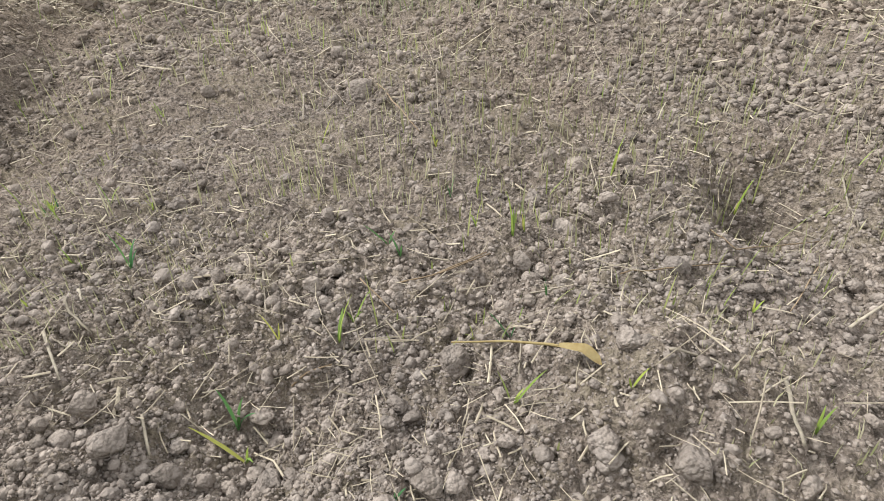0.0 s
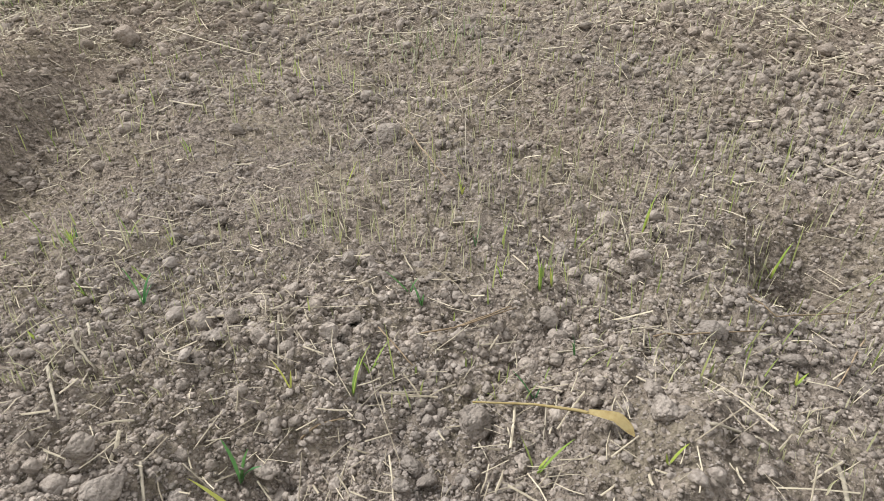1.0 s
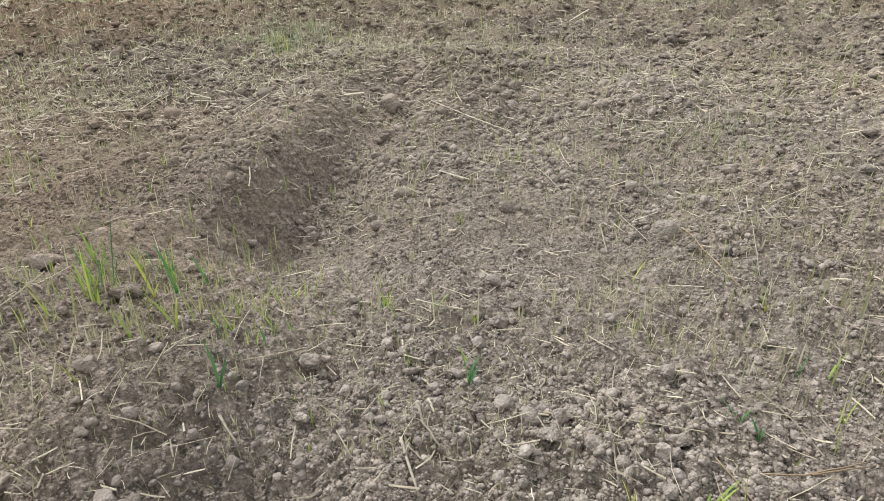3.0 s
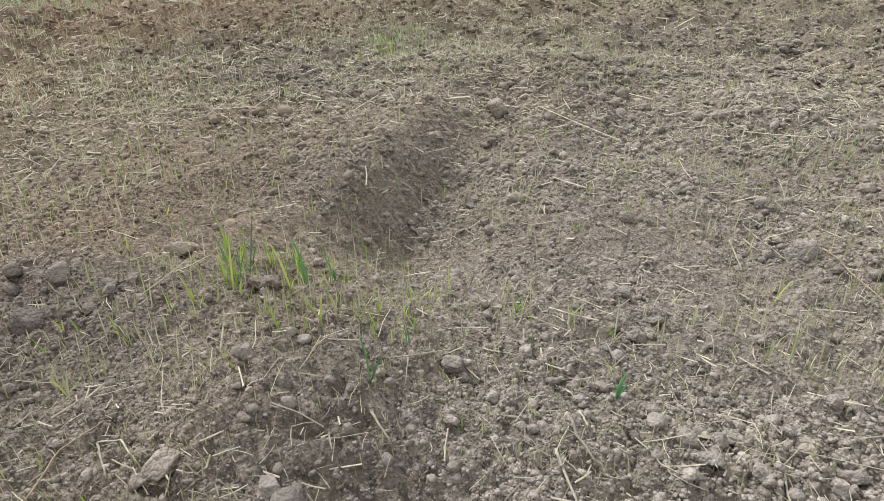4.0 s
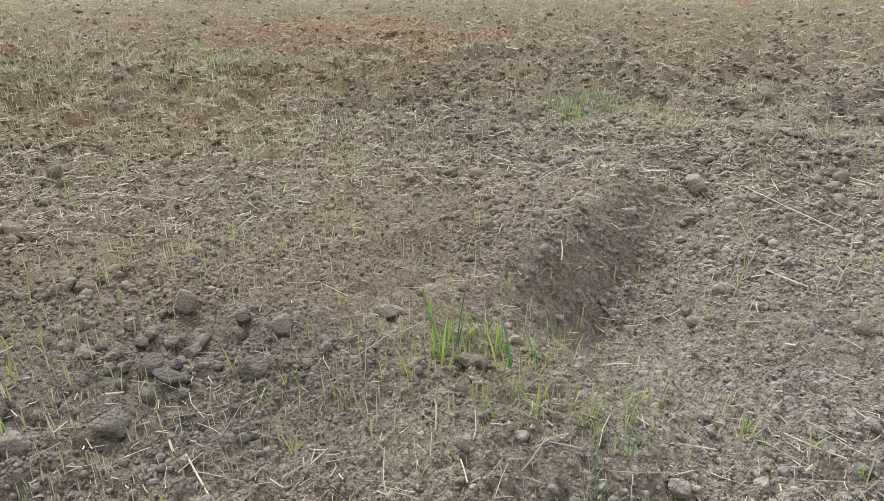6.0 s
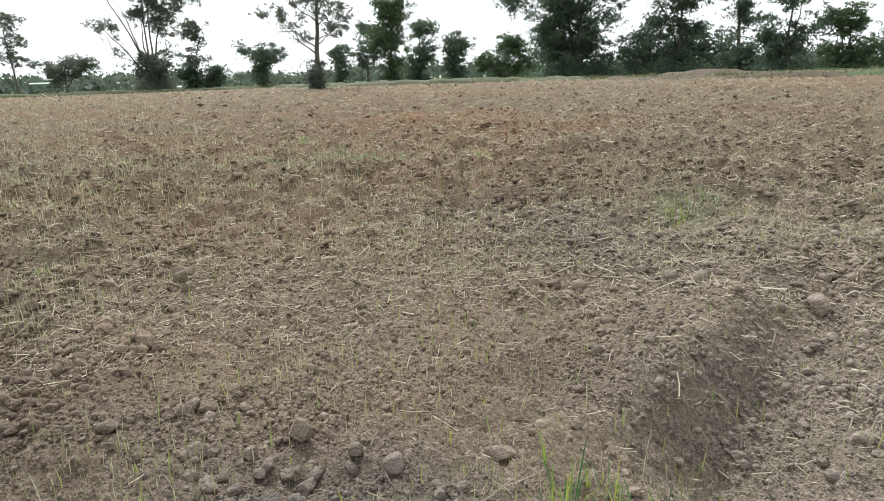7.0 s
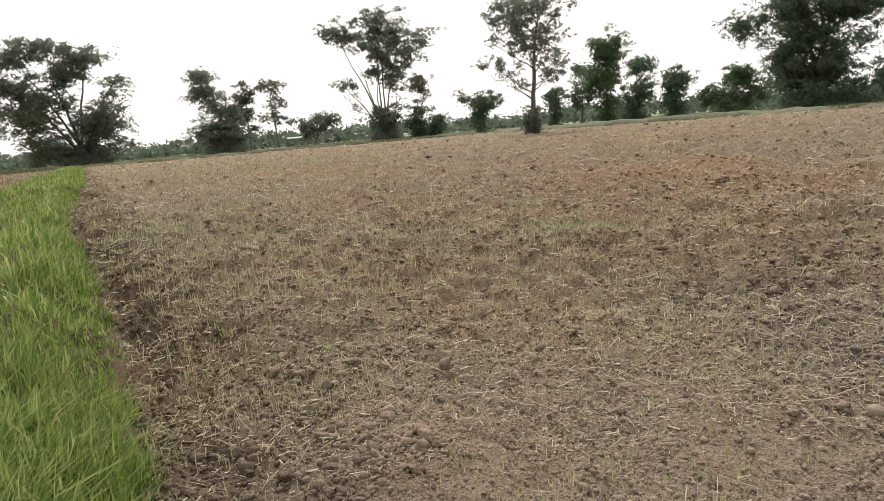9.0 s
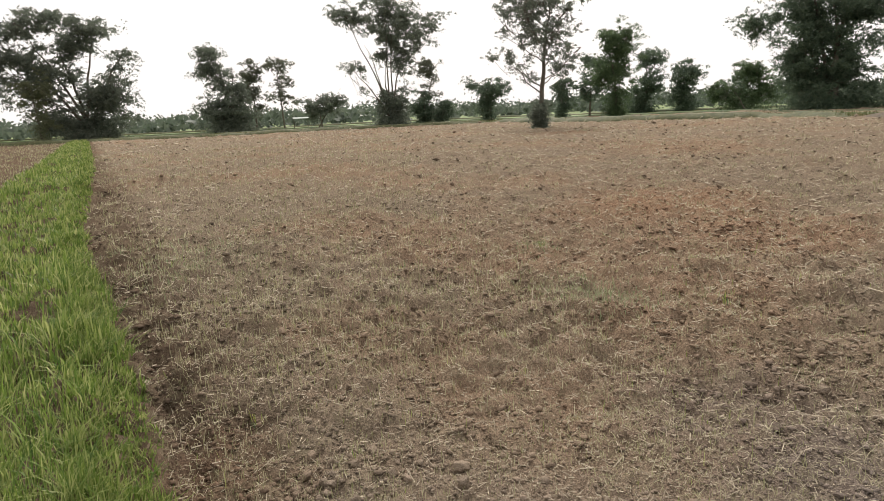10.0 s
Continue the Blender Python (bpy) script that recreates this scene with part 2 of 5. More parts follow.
# grey-green leaf, haze over the left-hand trees painted in as a paler tone
M_LEAF_GREY_HAZE = leaf_material("tree_leaf_grey_haze", (0.1, 0.125, 0.1), (0.15, 0.175, 0.135), (0.21, 0.23, 0.18), 0.55)
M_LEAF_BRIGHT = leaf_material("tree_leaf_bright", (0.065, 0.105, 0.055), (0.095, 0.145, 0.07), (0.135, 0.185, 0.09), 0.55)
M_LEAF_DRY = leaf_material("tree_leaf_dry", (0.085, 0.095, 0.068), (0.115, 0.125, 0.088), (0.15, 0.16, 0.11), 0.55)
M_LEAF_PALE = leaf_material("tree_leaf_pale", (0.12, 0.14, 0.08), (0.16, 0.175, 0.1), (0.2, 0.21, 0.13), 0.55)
# far woods: haze painted in as a pale, bluish leaf colour
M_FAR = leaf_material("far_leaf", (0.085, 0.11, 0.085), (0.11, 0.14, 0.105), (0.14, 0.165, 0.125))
M_SHEET = grain_material("pale_sheet", (0.25, 0.28, 0.28), (0.4, 0.43, 0.42), 2.0)

# ---------------------------------------------------------------- shape of the land
def lattice(ix, iy, seed):
    h = (ix.astype(np.int64) * 374761393 + iy.astype(np.int64) * 668265263 + seed * 974711) & 0x7FFFFFFF
    h = ((h ^ (h >> 13)) * 1274126177) & 0x7FFFFFFF
    return ((h ^ (h >> 16)) & 0xFFFF) / 32767.5 - 1.0


def soft_noise(x, y, size, seed):
    """Smooth noise from -1 to 1 with lumps of the given size."""
    u, v = np.asarray(x, float) / size, np.asarray(y, float) / size
    iu, iv = np.floor(u), np.floor(v)
    fu, fv = u - iu, v - iv
    fu, fv = fu * fu * (3 - 2 * fu), fv * fv * (3 - 2 * fv)
    a, b = lattice(iu, iv, seed), lattice(iu + 1, iv, seed)
    c, d = lattice(iu, iv + 1, seed), lattice(iu + 1, iv + 1, seed)
    return (a * (1 - fu) + b * fu) * (1 - fv) + (c * (1 - fu) + d * fu) * fv


def domes(x, y, size, seed):
    """Heights of round lumps scattered one to a cell, some large, some hardly there."""
    u, v = np.asarray(x, float) / size, np.asarray(y, float) / size
    iu, iv = np.floor(u), np.floor(v)
    top = np.zeros(np.shape(u))
    for i in (-1, 0, 1):
        for j in (-1, 0, 1):
            cu, cv = iu + i, iv + j
            d2 = (u - cu - 0.5 - 0.42 * lattice(cu, cv, seed)) ** 2 + (v - cv - 0.5 - 0.42 * lattice(cu, cv, seed + 900)) ** 2
            reach = 0.46 + 0.24 * lattice(cu, cv, seed + 1800)
            top = np.maximum(top, np.sqrt(np.maximum(reach * reach - d2, 0)))
    return size * top


# mounds and hollows left by the plough: x, y, height (minus: depth), radius
RELIEF = (
    (-8.72, -0.78, 0.093, 1.30), (-7.86, 1.18, 0.108, 0.80), (-6.86, 3.13, -0.070, 1.30), (-5.79, 0.64, 0.078, 1.30),
    (-5.09, -0.41, 0.061, 0.80), (-4.38, 3.52, 0.038, 1.30), (-3.92, 0.09, 0.053, 0.50), (-3.69, 0.89, -0.058, 0.50),
    (-3.43, -0.55, -0.065, 0.50), (-3.24, 2.24, -0.047, 0.50), (-2.97, 0.56, -0.024, 1.30), (-2.11, 0.81, -0.062, 0.30),
    (-1.70, 2.20, 0.065, 0.30), (-1.32, 2.31, 0.055, 0.30), (-1.11, 2.51, 0.071, 0.30), (-1.05, 1.01, -0.065, 0.20),
    (-0.80, 1.12, -0.098, 0.30), (-0.74, 1.89, -0.070, 0.30), (-0.73, 0.41, 0.057, 0.13), (-0.46, 0.50, 0.036, 0.50),
    (-0.40, 2.33, 0.066, 0.30), (-0.20, 1.78, -0.059, 0.20), (0.31, 0.48, 0.076, 0.13), (0.53, 2.22, 0.083, 0.50),
)
# single pits: x, y, depth, radius
PITS = ((-4.45, -0.84, -0.20, 0.10), (0.50, 0.90, -0.11, 0.08), (-0.12, 0.45, -0.06, 0.09), (-0.47, 0.36, -0.05, 0.09), (-0.99, 0.72, -0.04, 0.07))
BUND_SLOPE, BUND_OFFSET, BUND_WIDTH = 0.195, -0.11, 2.15


def bund_edge(x):
    """The y of the bund's edge, which draws back a little some way off."""
    d = np.log(np.maximum(-np.asarray(x, float), 0.5) / 12.0) / 0.62
    return BUND_SLOPE * x + BUND_OFFSET - 0.34 * np.exp(-d * d)


def across_bund(x, y):
    """Metres from the field's edge into the grassy bund (minus: in the field)."""
    return (bund_edge(x) - y) * 0.981


def step(v, lo, hi):
    t = np.clip((v - lo) / (hi - lo), 0, 1)
    return t * t * (3 - 2 * t)


def height(x, y):
    x, y = np.asarray(x, float), np.asarray(y, float)
    r = np.hypot(x + 0.3, y)
    z = 0.02 * soft_noise(x, y, 0.34, 1) + 0.014 * soft_noise(x, y, 0.13, 2)
    z = z + 0.035 * soft_noise(x, y, 1.3, 5) * step(r, 1.5, 4.0) + 0.06 * soft_noise(x, y, 0.42, 6) * step(r, 2.0, 5.0)
    # rounded clods with sharp gaps between them, coarser where the field runs away
    small, wide, far = 1 - step(r, 1.8, 4.0), step(r, 2.0, 5.0), step(r, 9.0, 20.0)
    z = z + small * (0.75 * domes(x, y, 0.015, 70) + 0.6 * domes(x, y, 0.029, 71)) + (0.6 * domes(x, y, 0.052, 72) + 0.45 * domes(x, y, 0.1, 73)) * (1 - 0.62 * small + 0.5 * far)
    z = z + wide * 0.75 * domes(x, y, 0.19, 74) + far * 0.4 * domes(x, y, 0.45, 75) - 0.02
    z = z + scarp(x, y)
    for mx, my, h, s in RELIEF + PITS:
        z = z + h * np.exp(-((x - mx) ** 2 + (y - my) ** 2) / (s * s))
    z = z + furrow(x, y)
    a = across_bund(x, y)
    z = z - 0.03 * np.exp(-((a + 0.12) / 0.12) ** 2) * step(-x, 2.2, 3.5)
    z = z + 0.15 * step(a, -0.05, 0.4) * (1 - step(a, BUND_WIDTH - 0.3, BUND_WIDTH + 0.2))
    return z


def strip(x, y, ax, ay, bx, by):
    """How far along, and how far to the right of, the way from a to b."""
    dx, dy = bx - ax, by - ay
    n = math.hypot(dx, dy)
    return ((x - ax) * dx + (y - ay) * dy) / n, ((x - ax) * dy - (y - ay) * dx) / n, n


def furrow(x, y):
    """The plough slot beside its raised ridge."""
    along_it, side, n = strip(x, y, -0.93, 0.96, -1.18, 1.98)
    side = side + 0.025 * soft_noise(x, y, 0.22, 80)
    ends = step(along_it, -0.1, 0.15) * (1 - step(along_it, n - 0.3, n + 0.3))
    return ends * (0.06 * np.exp(-((side + 0.19) / 0.13) ** 2) - 0.055 * np.exp(-(side / 0.12) ** 2))


def scarp(x, y):
    """A broken plough ledge across the middle of the field, higher beyond."""
    along_it, side, n = strip(x, y, -4.9, 1.2, -2.0, 3.5)
    side = -side + 0.12 * soft_noise(x, y, 0.5, 81)
    ends = step(along_it, -0.3, 0.3) * (1 - step(along_it, n - 0.4, n + 0.4))
    ends = ends * (0.6 + 0.4 * soft_noise(x, y, 0.6, 82))
    return ends * (0.07 * step(side, -0.04, 0.1) * (1 - step(side, 0.2, 1.0)) - 0.035 * np.exp(-((side + 0.15) / 0.15) ** 2))


# ---------------------------------------------------------------- mesh helpers
def mesh_from(name, verts, faces, mat, smooth=True):
    """A mesh from arrays: verts (n, 3), faces a list of arrays (m, 3) or (m, 4)."""
    me = bpy.data.meshes.new(name)
    faces = [f for f in (faces if isinstance(faces, list) else [faces]) if len(f)]
    loops = np.concatenate([f.ravel() for f in faces]).astype(np.int32)
    counts = np.concatenate([np.full(len(f), f.shape[1]) for f in faces]).astype(np.int32)
    starts = np.r_[0, np.cumsum(counts)[:-1]].astype(np.int32)
    me.vertices.add(len(verts))
    me.vertices.foreach_set("co", np.ascontiguousarray(verts, np.float32).ravel())
    me.loops.add(len(loops))
    me.loops.foreach_set("vertex_index", loops)
    me.polygons.add(len(counts))
    me.polygons.foreach_set("loop_start", starts)
    me.polygons.foreach_set("loop_total", counts)
    me.polygons.foreach_set("use_smooth", np.full(len(counts), smooth))
    me.materials.append(mat)
    me.update(calc_edges=True)
    return me


def joined(pieces):
    """Several (verts, faces) as one; faces of one width."""
    vs, fs, k = [], [], 0
    for v, f in pieces:
        vs.append(v)
        fs.append(f + k)
        k += len(v)
    return np.concatenate(vs), np.concatenate(fs)


def ball(subdivisions):
    if not subdivisions:
        v = np.array([[1, 0, 0], [-1, 0, 0], [0, 1, 0], [0, -1, 0], [0, 0, 1], [0, 0, -1.0]])
        return v, np.array([[0, 2, 4], [2, 1, 4], [1, 3, 4], [3, 0, 4], [2, 0, 5], [1, 2, 5], [3, 1, 5], [0, 3, 5]])
    bm = bmesh.new()
    bmesh.ops.create_icosphere(bm, subdivisions=subdivisions, radius=1.0)
    bm.verts.ensure_lookup_table()
    v = np.array([p.co for p in bm.verts])
    f = np.array([[q.index for q in p.verts] for p in bm.faces])
    bm.free()
    return v, f


def turns(rng, n):
    """n random rotation matrices."""
    q = rng.normal(size=(n, 4))
    q /= np.linalg.norm(q, axis=1, keepdims=True)
    w, x, y, z = q.T
    return np.stack([np.stack([1 - 2 * (y * y + z * z), 2 * (x * y - z * w), 2 * (x * z + y * w)], -1),
                     np.stack([2 * (x * y + z * w), 1 - 2 * (x * x + z * z), 2 * (y * z - x * w)], -1),
                     np.stack([2 * (x * z - y * w), 2 * (y * z + x * w), 1 - 2 * (x * x + y * y)], -1)], 1)


def lumps(rng, centres, radii, detail, uneven=0.2):
    """Uneven lumps at the centres as one (verts, faces)."""
    bv, bf = ball(detail)
    n, k = len(centres), len(bv)
    if not n:
        return np.zeros((0, 3)), np.zeros((0, 3), int)
    shape = bv[None] * (1 + rng.uniform(-uneven, uneven, (n, k, 1)))
    if detail > 1:
        for _ in range(5):
            cut = rng.normal(size=(n, 1, 3))
            cut /= np.linalg.norm(cut, axis=2, keepdims=True)
            over = np.maximum((shape * cut).sum(2, keepdims=True) - 0.66, 0)
            shape = shape - 0.9 * over * cut
    shape = shape * rng.uniform(0.72, 1.25, (n, 1, 3)) * radii[:, None, None]
    shape = np.einsum("nij,nkj->nki", turns(rng, n), shape)
    shape[:, :, 2] *= 0.85
    verts = (shape + centres[:, None]).reshape(-1, 3)
    return verts, (bf[None] + (np.arange(n) * k)[:, None, None]).reshape(-1, 3)


def grains(rng, centres, radii, fine=True):
    """Rounded crumbs sitting in the soil, each a small uneven dome: (verts, faces)."""
    n = len(centres)
    ang = np.arange(5) * 2 * math.pi / 5
    foot = np.column_stack([np.cos(ang), np.sin(ang), np.full(5, -0.45)])
    if fine:
        foot = foot * np.array([0.62, 0.62, 1.3])
        belt = np.column_stack([np.cos(ang + 0.63), np.sin(ang + 0.63), np.full(5, 0.12)])
        shape = np.concatenate([foot, belt, [[0, 0, 0.78]]])
        k = np.arange(5)
        j = (k + 1) % 5
        faces = np.concatenate([np.stack([k, j, 5 + k], -1), np.stack([5 + k, j, 5 + j], -1), np.stack([5 + k, 5 + j, np.full(5, 10)], -1)])
    else:
        shape = np.array([[1, 0, 0.1], [0, 1, 0.1], [-1, 0, 0.1], [0, -1, 0.1], [0, 0, 0.8], [0, 0, -0.7]])
        faces = np.array([[i, (i + 1) % 4, 4] for i in range(4)] + [[(i + 1) % 4, i, 5] for i in range(4)])
    p = shape[None] * (1 + rng.uniform(-0.24, 0.24, (n, len(shape), 1))) * rng.uniform(0.7, 1.3, (n, 1, 3)) * np.array([1, 1, 1.0 if fine else 0.8])
    turn, tilt = rng.uniform(0, 6.283, (n, 1)), rng.normal(0, 0.3, (n, 1))
    p[:, :, 2] += p[:, :, 0] * tilt
    x, y = p[:, :, 0] * np.cos(turn) - p[:, :, 1] * np.sin(turn), p[:, :, 0] * np.sin(turn) + p[:, :, 1] * np.cos(turn)
    p = np.stack([x, y, p[:, :, 2]], -1) * radii[:, None, None] + centres[:, None]
    return p.reshape(-1, 3), (faces[None] + (np.arange(n) * len(shape))[:, None, None]).reshape(-1, 3)


def thin_blades(base, heading, lean, length, width, droop=0.5):
    """Narrow pointed blades of two faces each: (verts, quads, tris)."""
    n = len(base)
    side = np.stack([-np.sin(heading), np.cos(heading), np.zeros(n)], -1) * (width / 2)[:, None]
    fwd = np.stack([np.cos(heading), np.sin(heading), np.zeros(n)], -1)
    up = np.array([0, 0, 1.0])
    mid = base + fwd * (0.5 * lean * length)[:, None] + up * (0.55 * length)[:, None]
    tip = base + fwd * ((lean + droop * lean) * length)[:, None] + up * (length * np.clip(1.0 - 0.5 * droop * lean, 0.3, 1))[:, None]
    verts = np.stack([base - side * 0.8, base + side * 0.8, mid + side, mid - side, tip], 1).reshape(-1, 3)
    k = np.arange(n)[:, None] * 5
    return verts, k + np.array([[0, 1, 2, 3]]), k + np.array([[3, 2, 4]])


def blades(rng, base, heading, lean, length, width, droop=0.5):
    """Grass blades, tapering, bent over towards their heading: (verts, quads)."""
    n = len(base)
    side = np.stack([-np.sin(heading), np.cos(heading), np.zeros(n)], -1)
    fwd = np.stack([np.cos(heading), np.sin(heading), np.zeros(n)], -1)
    rows = []
    for t, w in ((0.0, 0.75), (0.35, 1.0), (0.7, 0.7), (1.0, 0.08)):
        out = lean * t + droop * lean * t * t
        up = t * np.sqrt(np.clip(1 - np.minimum(lean, 0.95) ** 2 * t, 0.1, 1))
        mid = base + fwd * (out * length)[:, None] + np.array([0, 0, 1.0]) * (up * length)[:, None]
        rows += [mid - side * (w * width / 2)[:, None], mid + side * (w * width / 2)[:, None]]
    verts = np.stack(rows, 1).reshape(-1, 3)
    quad = np.array([[0, 1, 3, 2], [2, 3, 5, 4], [4, 5, 7, 6]])
    return verts, (quad[None] + (np.arange(n) * 8)[:, None, None]).reshape(-1, 4)


def tube(points, radii, sides=6):
    """A tapering tube along points: (verts, quads)."""
    p = np.asarray(points, float)
    d = np.gradient(p, axis=0)
    d /= np.linalg.norm(d, axis=1, keepdims=True) + 1e-9
    ref = np.where(np.abs(d[:, 2:3]) > 0.9, np.array([[1.0, 0, 0]]), np.array([[0, 0, 1.0]]))
    a = np.cross(d, ref)
    a /= np.linalg.norm(a, axis=1, keepdims=True) + 1e-9
    b = np.cross(d, a)
    ang = np.arange(sides) * 2 * math.pi / sides
    ring = np.cos(ang)[None, :, None] * a[:, None] + np.sin(ang)[None, :, None] * b[:, None]
    verts = (p[:, None] + ring * np.asarray(radii, float)[:, None, None]).reshape(-1, 3)
    i, j = np.meshgrid(np.arange(len(p) - 1), np.arange(sides), indexing="ij")
    k = (j + 1) % sides
    quads = np.stack([i * sides + j, i * sides + k, (i + 1) * sides + k, (i + 1) * sides + j], -1).reshape(-1, 4)
    return verts, quads


def part(name, mesh, parent=None, label=""):
    ob = new(name, mesh)
    if parent is not None:
        ob.parent = parent
    return tagged(ob, label) if label else ob


def spread(rng, n, near, far, power=0.0):
    """n places over the seen sector of the field, thinning out with distance."""
    r = near * (far / near) ** rng.random(n)
    a = np.radians(rng.uniform(np.interp(r, (0.6, 1.0, 2.5, 6.0), (-62, -54, -34, -8)), np.interp(r, (1.0, 2.0), (92, 114)), n))
    x, y = -0.2 - r * np.sin(a), 0.02 + r * np.cos(a)
    keep = (across_bund(x, y) < 0.04) & (r > 0.2) & ((x > -1.6) | (across_bund(x, y) < -0.02))
    return x[keep], y[keep], r[keep]


# ---------------------------------------------------------------- ground
GRID = {}


def build_ground():
    """One sheet from underfoot to the horizon, on rings that widen outwards, finest over the open field."""
    seen = np.arange(-78, 128, 0.5)
    rest = np.arange(128, 282, 2.0)
    ang = np.radians(np.r_[seen, rest])
    rad = np.r_[0.02, 0.08, 0.14, 0.2 * np.exp(0.0088 * np.arange(0, 735)), 0.2 * np.exp(0.0088 * 735) * 1.12 ** np.arange(1, 24)]
    aa, rr = np.meshgrid(ang, rad, indexing="ij")
    gx, gy = -0.25 - rr * np.sin(aa), -0.06 + rr * np.cos(aa)
    gz = height(gx, gy) * (1 - step(rr, 80, 130)) - 0.25 * step(rr, 105, 140)
    GRID.update(near=0.2, step=0.0088, first=math.radians(-78), turn=math.radians(0.5), z=gz[: len(seen), 3:738])
    n, m = rr.shape
    verts = np.concatenate([np.stack([gx, gy, gz], -1).reshape(-1, 3), [[-0.25, -0.06, float(height(-0.25, -0.06))]]])
    i, j = np.meshgrid(np.arange(n), np.arange(m - 1), indexing="ij")
    k = (i + 1) % n
    quads = np.stack([i * m + j, i * m + j + 1, k * m + j + 1, k * m + j], -1).reshape(-1, 4)
    c = np.arange(n)
    tris = np.stack([np.full(n, n * m), c * m, ((c + 1) % n) * m], -1)
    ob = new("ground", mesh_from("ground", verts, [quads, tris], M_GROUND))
    tagged(ob, "dry tilled grey-brown field soil, cloddy and uneven", "ground", kind="structure")


build_ground()


def on_ground(x, y):
    """Height of the ground sheet itself at x, y, so that what is strewn rests on it."""
    x, y = np.asarray(x, float), np.asarray(y, float)
    dx, dy = x + 0.25, y + 0.06
    z = GRID["z"]
    a = (np.arctan2(-dx, dy) - GRID["first"]) / GRID["turn"]
    b = np.log(np.maximum(np.hypot(dx, dy), 1e-3) / GRID["near"]) / GRID["step"]
    inside = (a > 0) & (a < z.shape[0] - 1.01) & (b > 0) & (b < z.shape[1] - 1.01)
    a, b = np.where(inside, a, 0.0), np.where(inside, b, 0.0)
    i, j = a.astype(int), b.astype(int)
    u, v = a - i, b - j
    level = (z[i, j] * (1 - v) + z[i, j + 1] * v) * (1 - u) + (z[i + 1, j] * (1 - v) + z[i + 1, j + 1] * v) * u
    return np.where(inside, level, height(x, y))


FIELD_EDGE = ((-90, -80), (-92, -42), (-88, -17), (-80, -3), (-81, 14), (-76, 31), (-53, 33), (-42, 40), (-33, 39), (-25, 36), (-19.5, 34), (-12, 33), (10, 34), (60, 40))


def along(points, gap):
    """Evenly spaced points along a line of corners."""
    p = np.array(points, float)
    d = np.r_[0, np.cumsum(np.hypot(*np.diff(p, axis=0).T))]
    t = np.linspace(0, d[-1], int(d[-1] / gap) + 1)
    return np.stack([np.interp(t, d, p[:, 0]), np.interp(t, d, p[:, 1])], -1)


def build_bank(name, points, width, tall, mat, label, seed, gap=0.5):
    """A low earth bank with an uneven crown along a line."""
    c = along(points, gap)
    d = np.gradient(c, axis=0)
    d /= np.linalg.norm(d, axis=1, keepdims=True)
    nrm = np.stack([-d[:, 1], d[:, 0]], -1)
    prof = ((-0.5, -0.3), (-0.5, 0.0), (-0.36, 0.55), (-0.18, 0.95), (0.0, 1.0), (0.2, 0.9), (0.38, 0.5), (0.5, 0.0), (0.5, -0.3))
    rows = []
    k = np.arange(len(c)) * gap
    ends = np.clip(np.minimum(k, k[::-1]) / 3.0, 0.05, 1) ** 0.6
    for u, h in prof:
        q = c + nrm * (u * width * (1 + 0.25 * soft_noise(c[:, 0], c[:, 1], 1.7, seed)))[:, None]
        z = h * tall * ends * (1 + 0.25 * soft_noise(q[:, 0], q[:, 1], 1.1, seed + 1) + 0.14 * soft_noise(q[:, 0], q[:, 1], 4.0, seed + 2)) if h > 0 else np.full(len(c), h)
        rows.append(np.column_stack([q, z]))
    verts = np.stack(rows, 1).reshape(-1, 3)
    k = len(prof)
    i, j = np.meshgrid(np.arange(len(c) - 1), np.arange(k - 1), indexing="ij")
    quads = np.stack([i * k + j, i * k + j + 1, (i + 1) * k + j + 1, (i + 1) * k + j], -1).reshape(-1, 4)
    ob = new(name, mesh_from(name, verts, quads, mat))
    return tagged(ob, label, "field bank", kind="structure")


build_bank("field_bank", FIELD_EDGE[:6], 1.8, 0.42, M_BANK, "low grassy bank edging the tilled field", 11)
build_bank("field_bank", FIELD_EDGE[5:9], 2.2, 0.5, M_BANK, "weedy bank edging the tilled field", 21)
build_bank("earth_mound", ((-27.5, 37.6), (-22, 36.2), (-17.5, 35)), 3.2, 0.6, M_EARTH, "bare reddish earth mound on the field bank", 26)
build_bank("field_bank", FIELD_EDGE[8:12], 1.8, 0.35, M_EARTH, "bare pale earth bank edging the field", 28)
build_bank("field_bank", ((-15.5, 34.6), *FIELD_EDGE[11:]), 2.0, 0.42, M_HEDGE, "green weedy bank edging the tilled field", 31)


def build_bank_weeds():
    """Grass and dry weeds standing along the far banks."""
    rng = np.random.default_rng(19)
    line = along(FIELD_EDGE, 0.2)
    n = 30000
    k = rng.integers(0, len(line), n)
    out = line[k] / np.linalg.norm(line[k], axis=1, keepdims=True)
    p = line[k] + out * rng.normal(0.3, 0.55, (n, 1)) + rng.normal(0, 0.15, (n, 2))
    clump = soft_noise(p[:, 0], p[:, 1], 2.2, 90)
    v, q, t = thin_blades(np.column_stack([p, rng.uniform(0.0, 0.3, n)]), rng.uniform(0, 6.283, n), np.abs(rng.normal(0.3, 0.25, n)), (0.2 + 0.09 * clump) * np.exp(rng.normal(0, 0.3, n)), 0.035 * rng.uniform(0.6, 1.4, n))
    ob = new("bank_weeds", mesh_from("bank_weeds", v, [q, t], M_WEED))
    tagged(ob, "dull green and dry grass along the field banks", "weeds", kind="stuff")


build_bank_weeds()


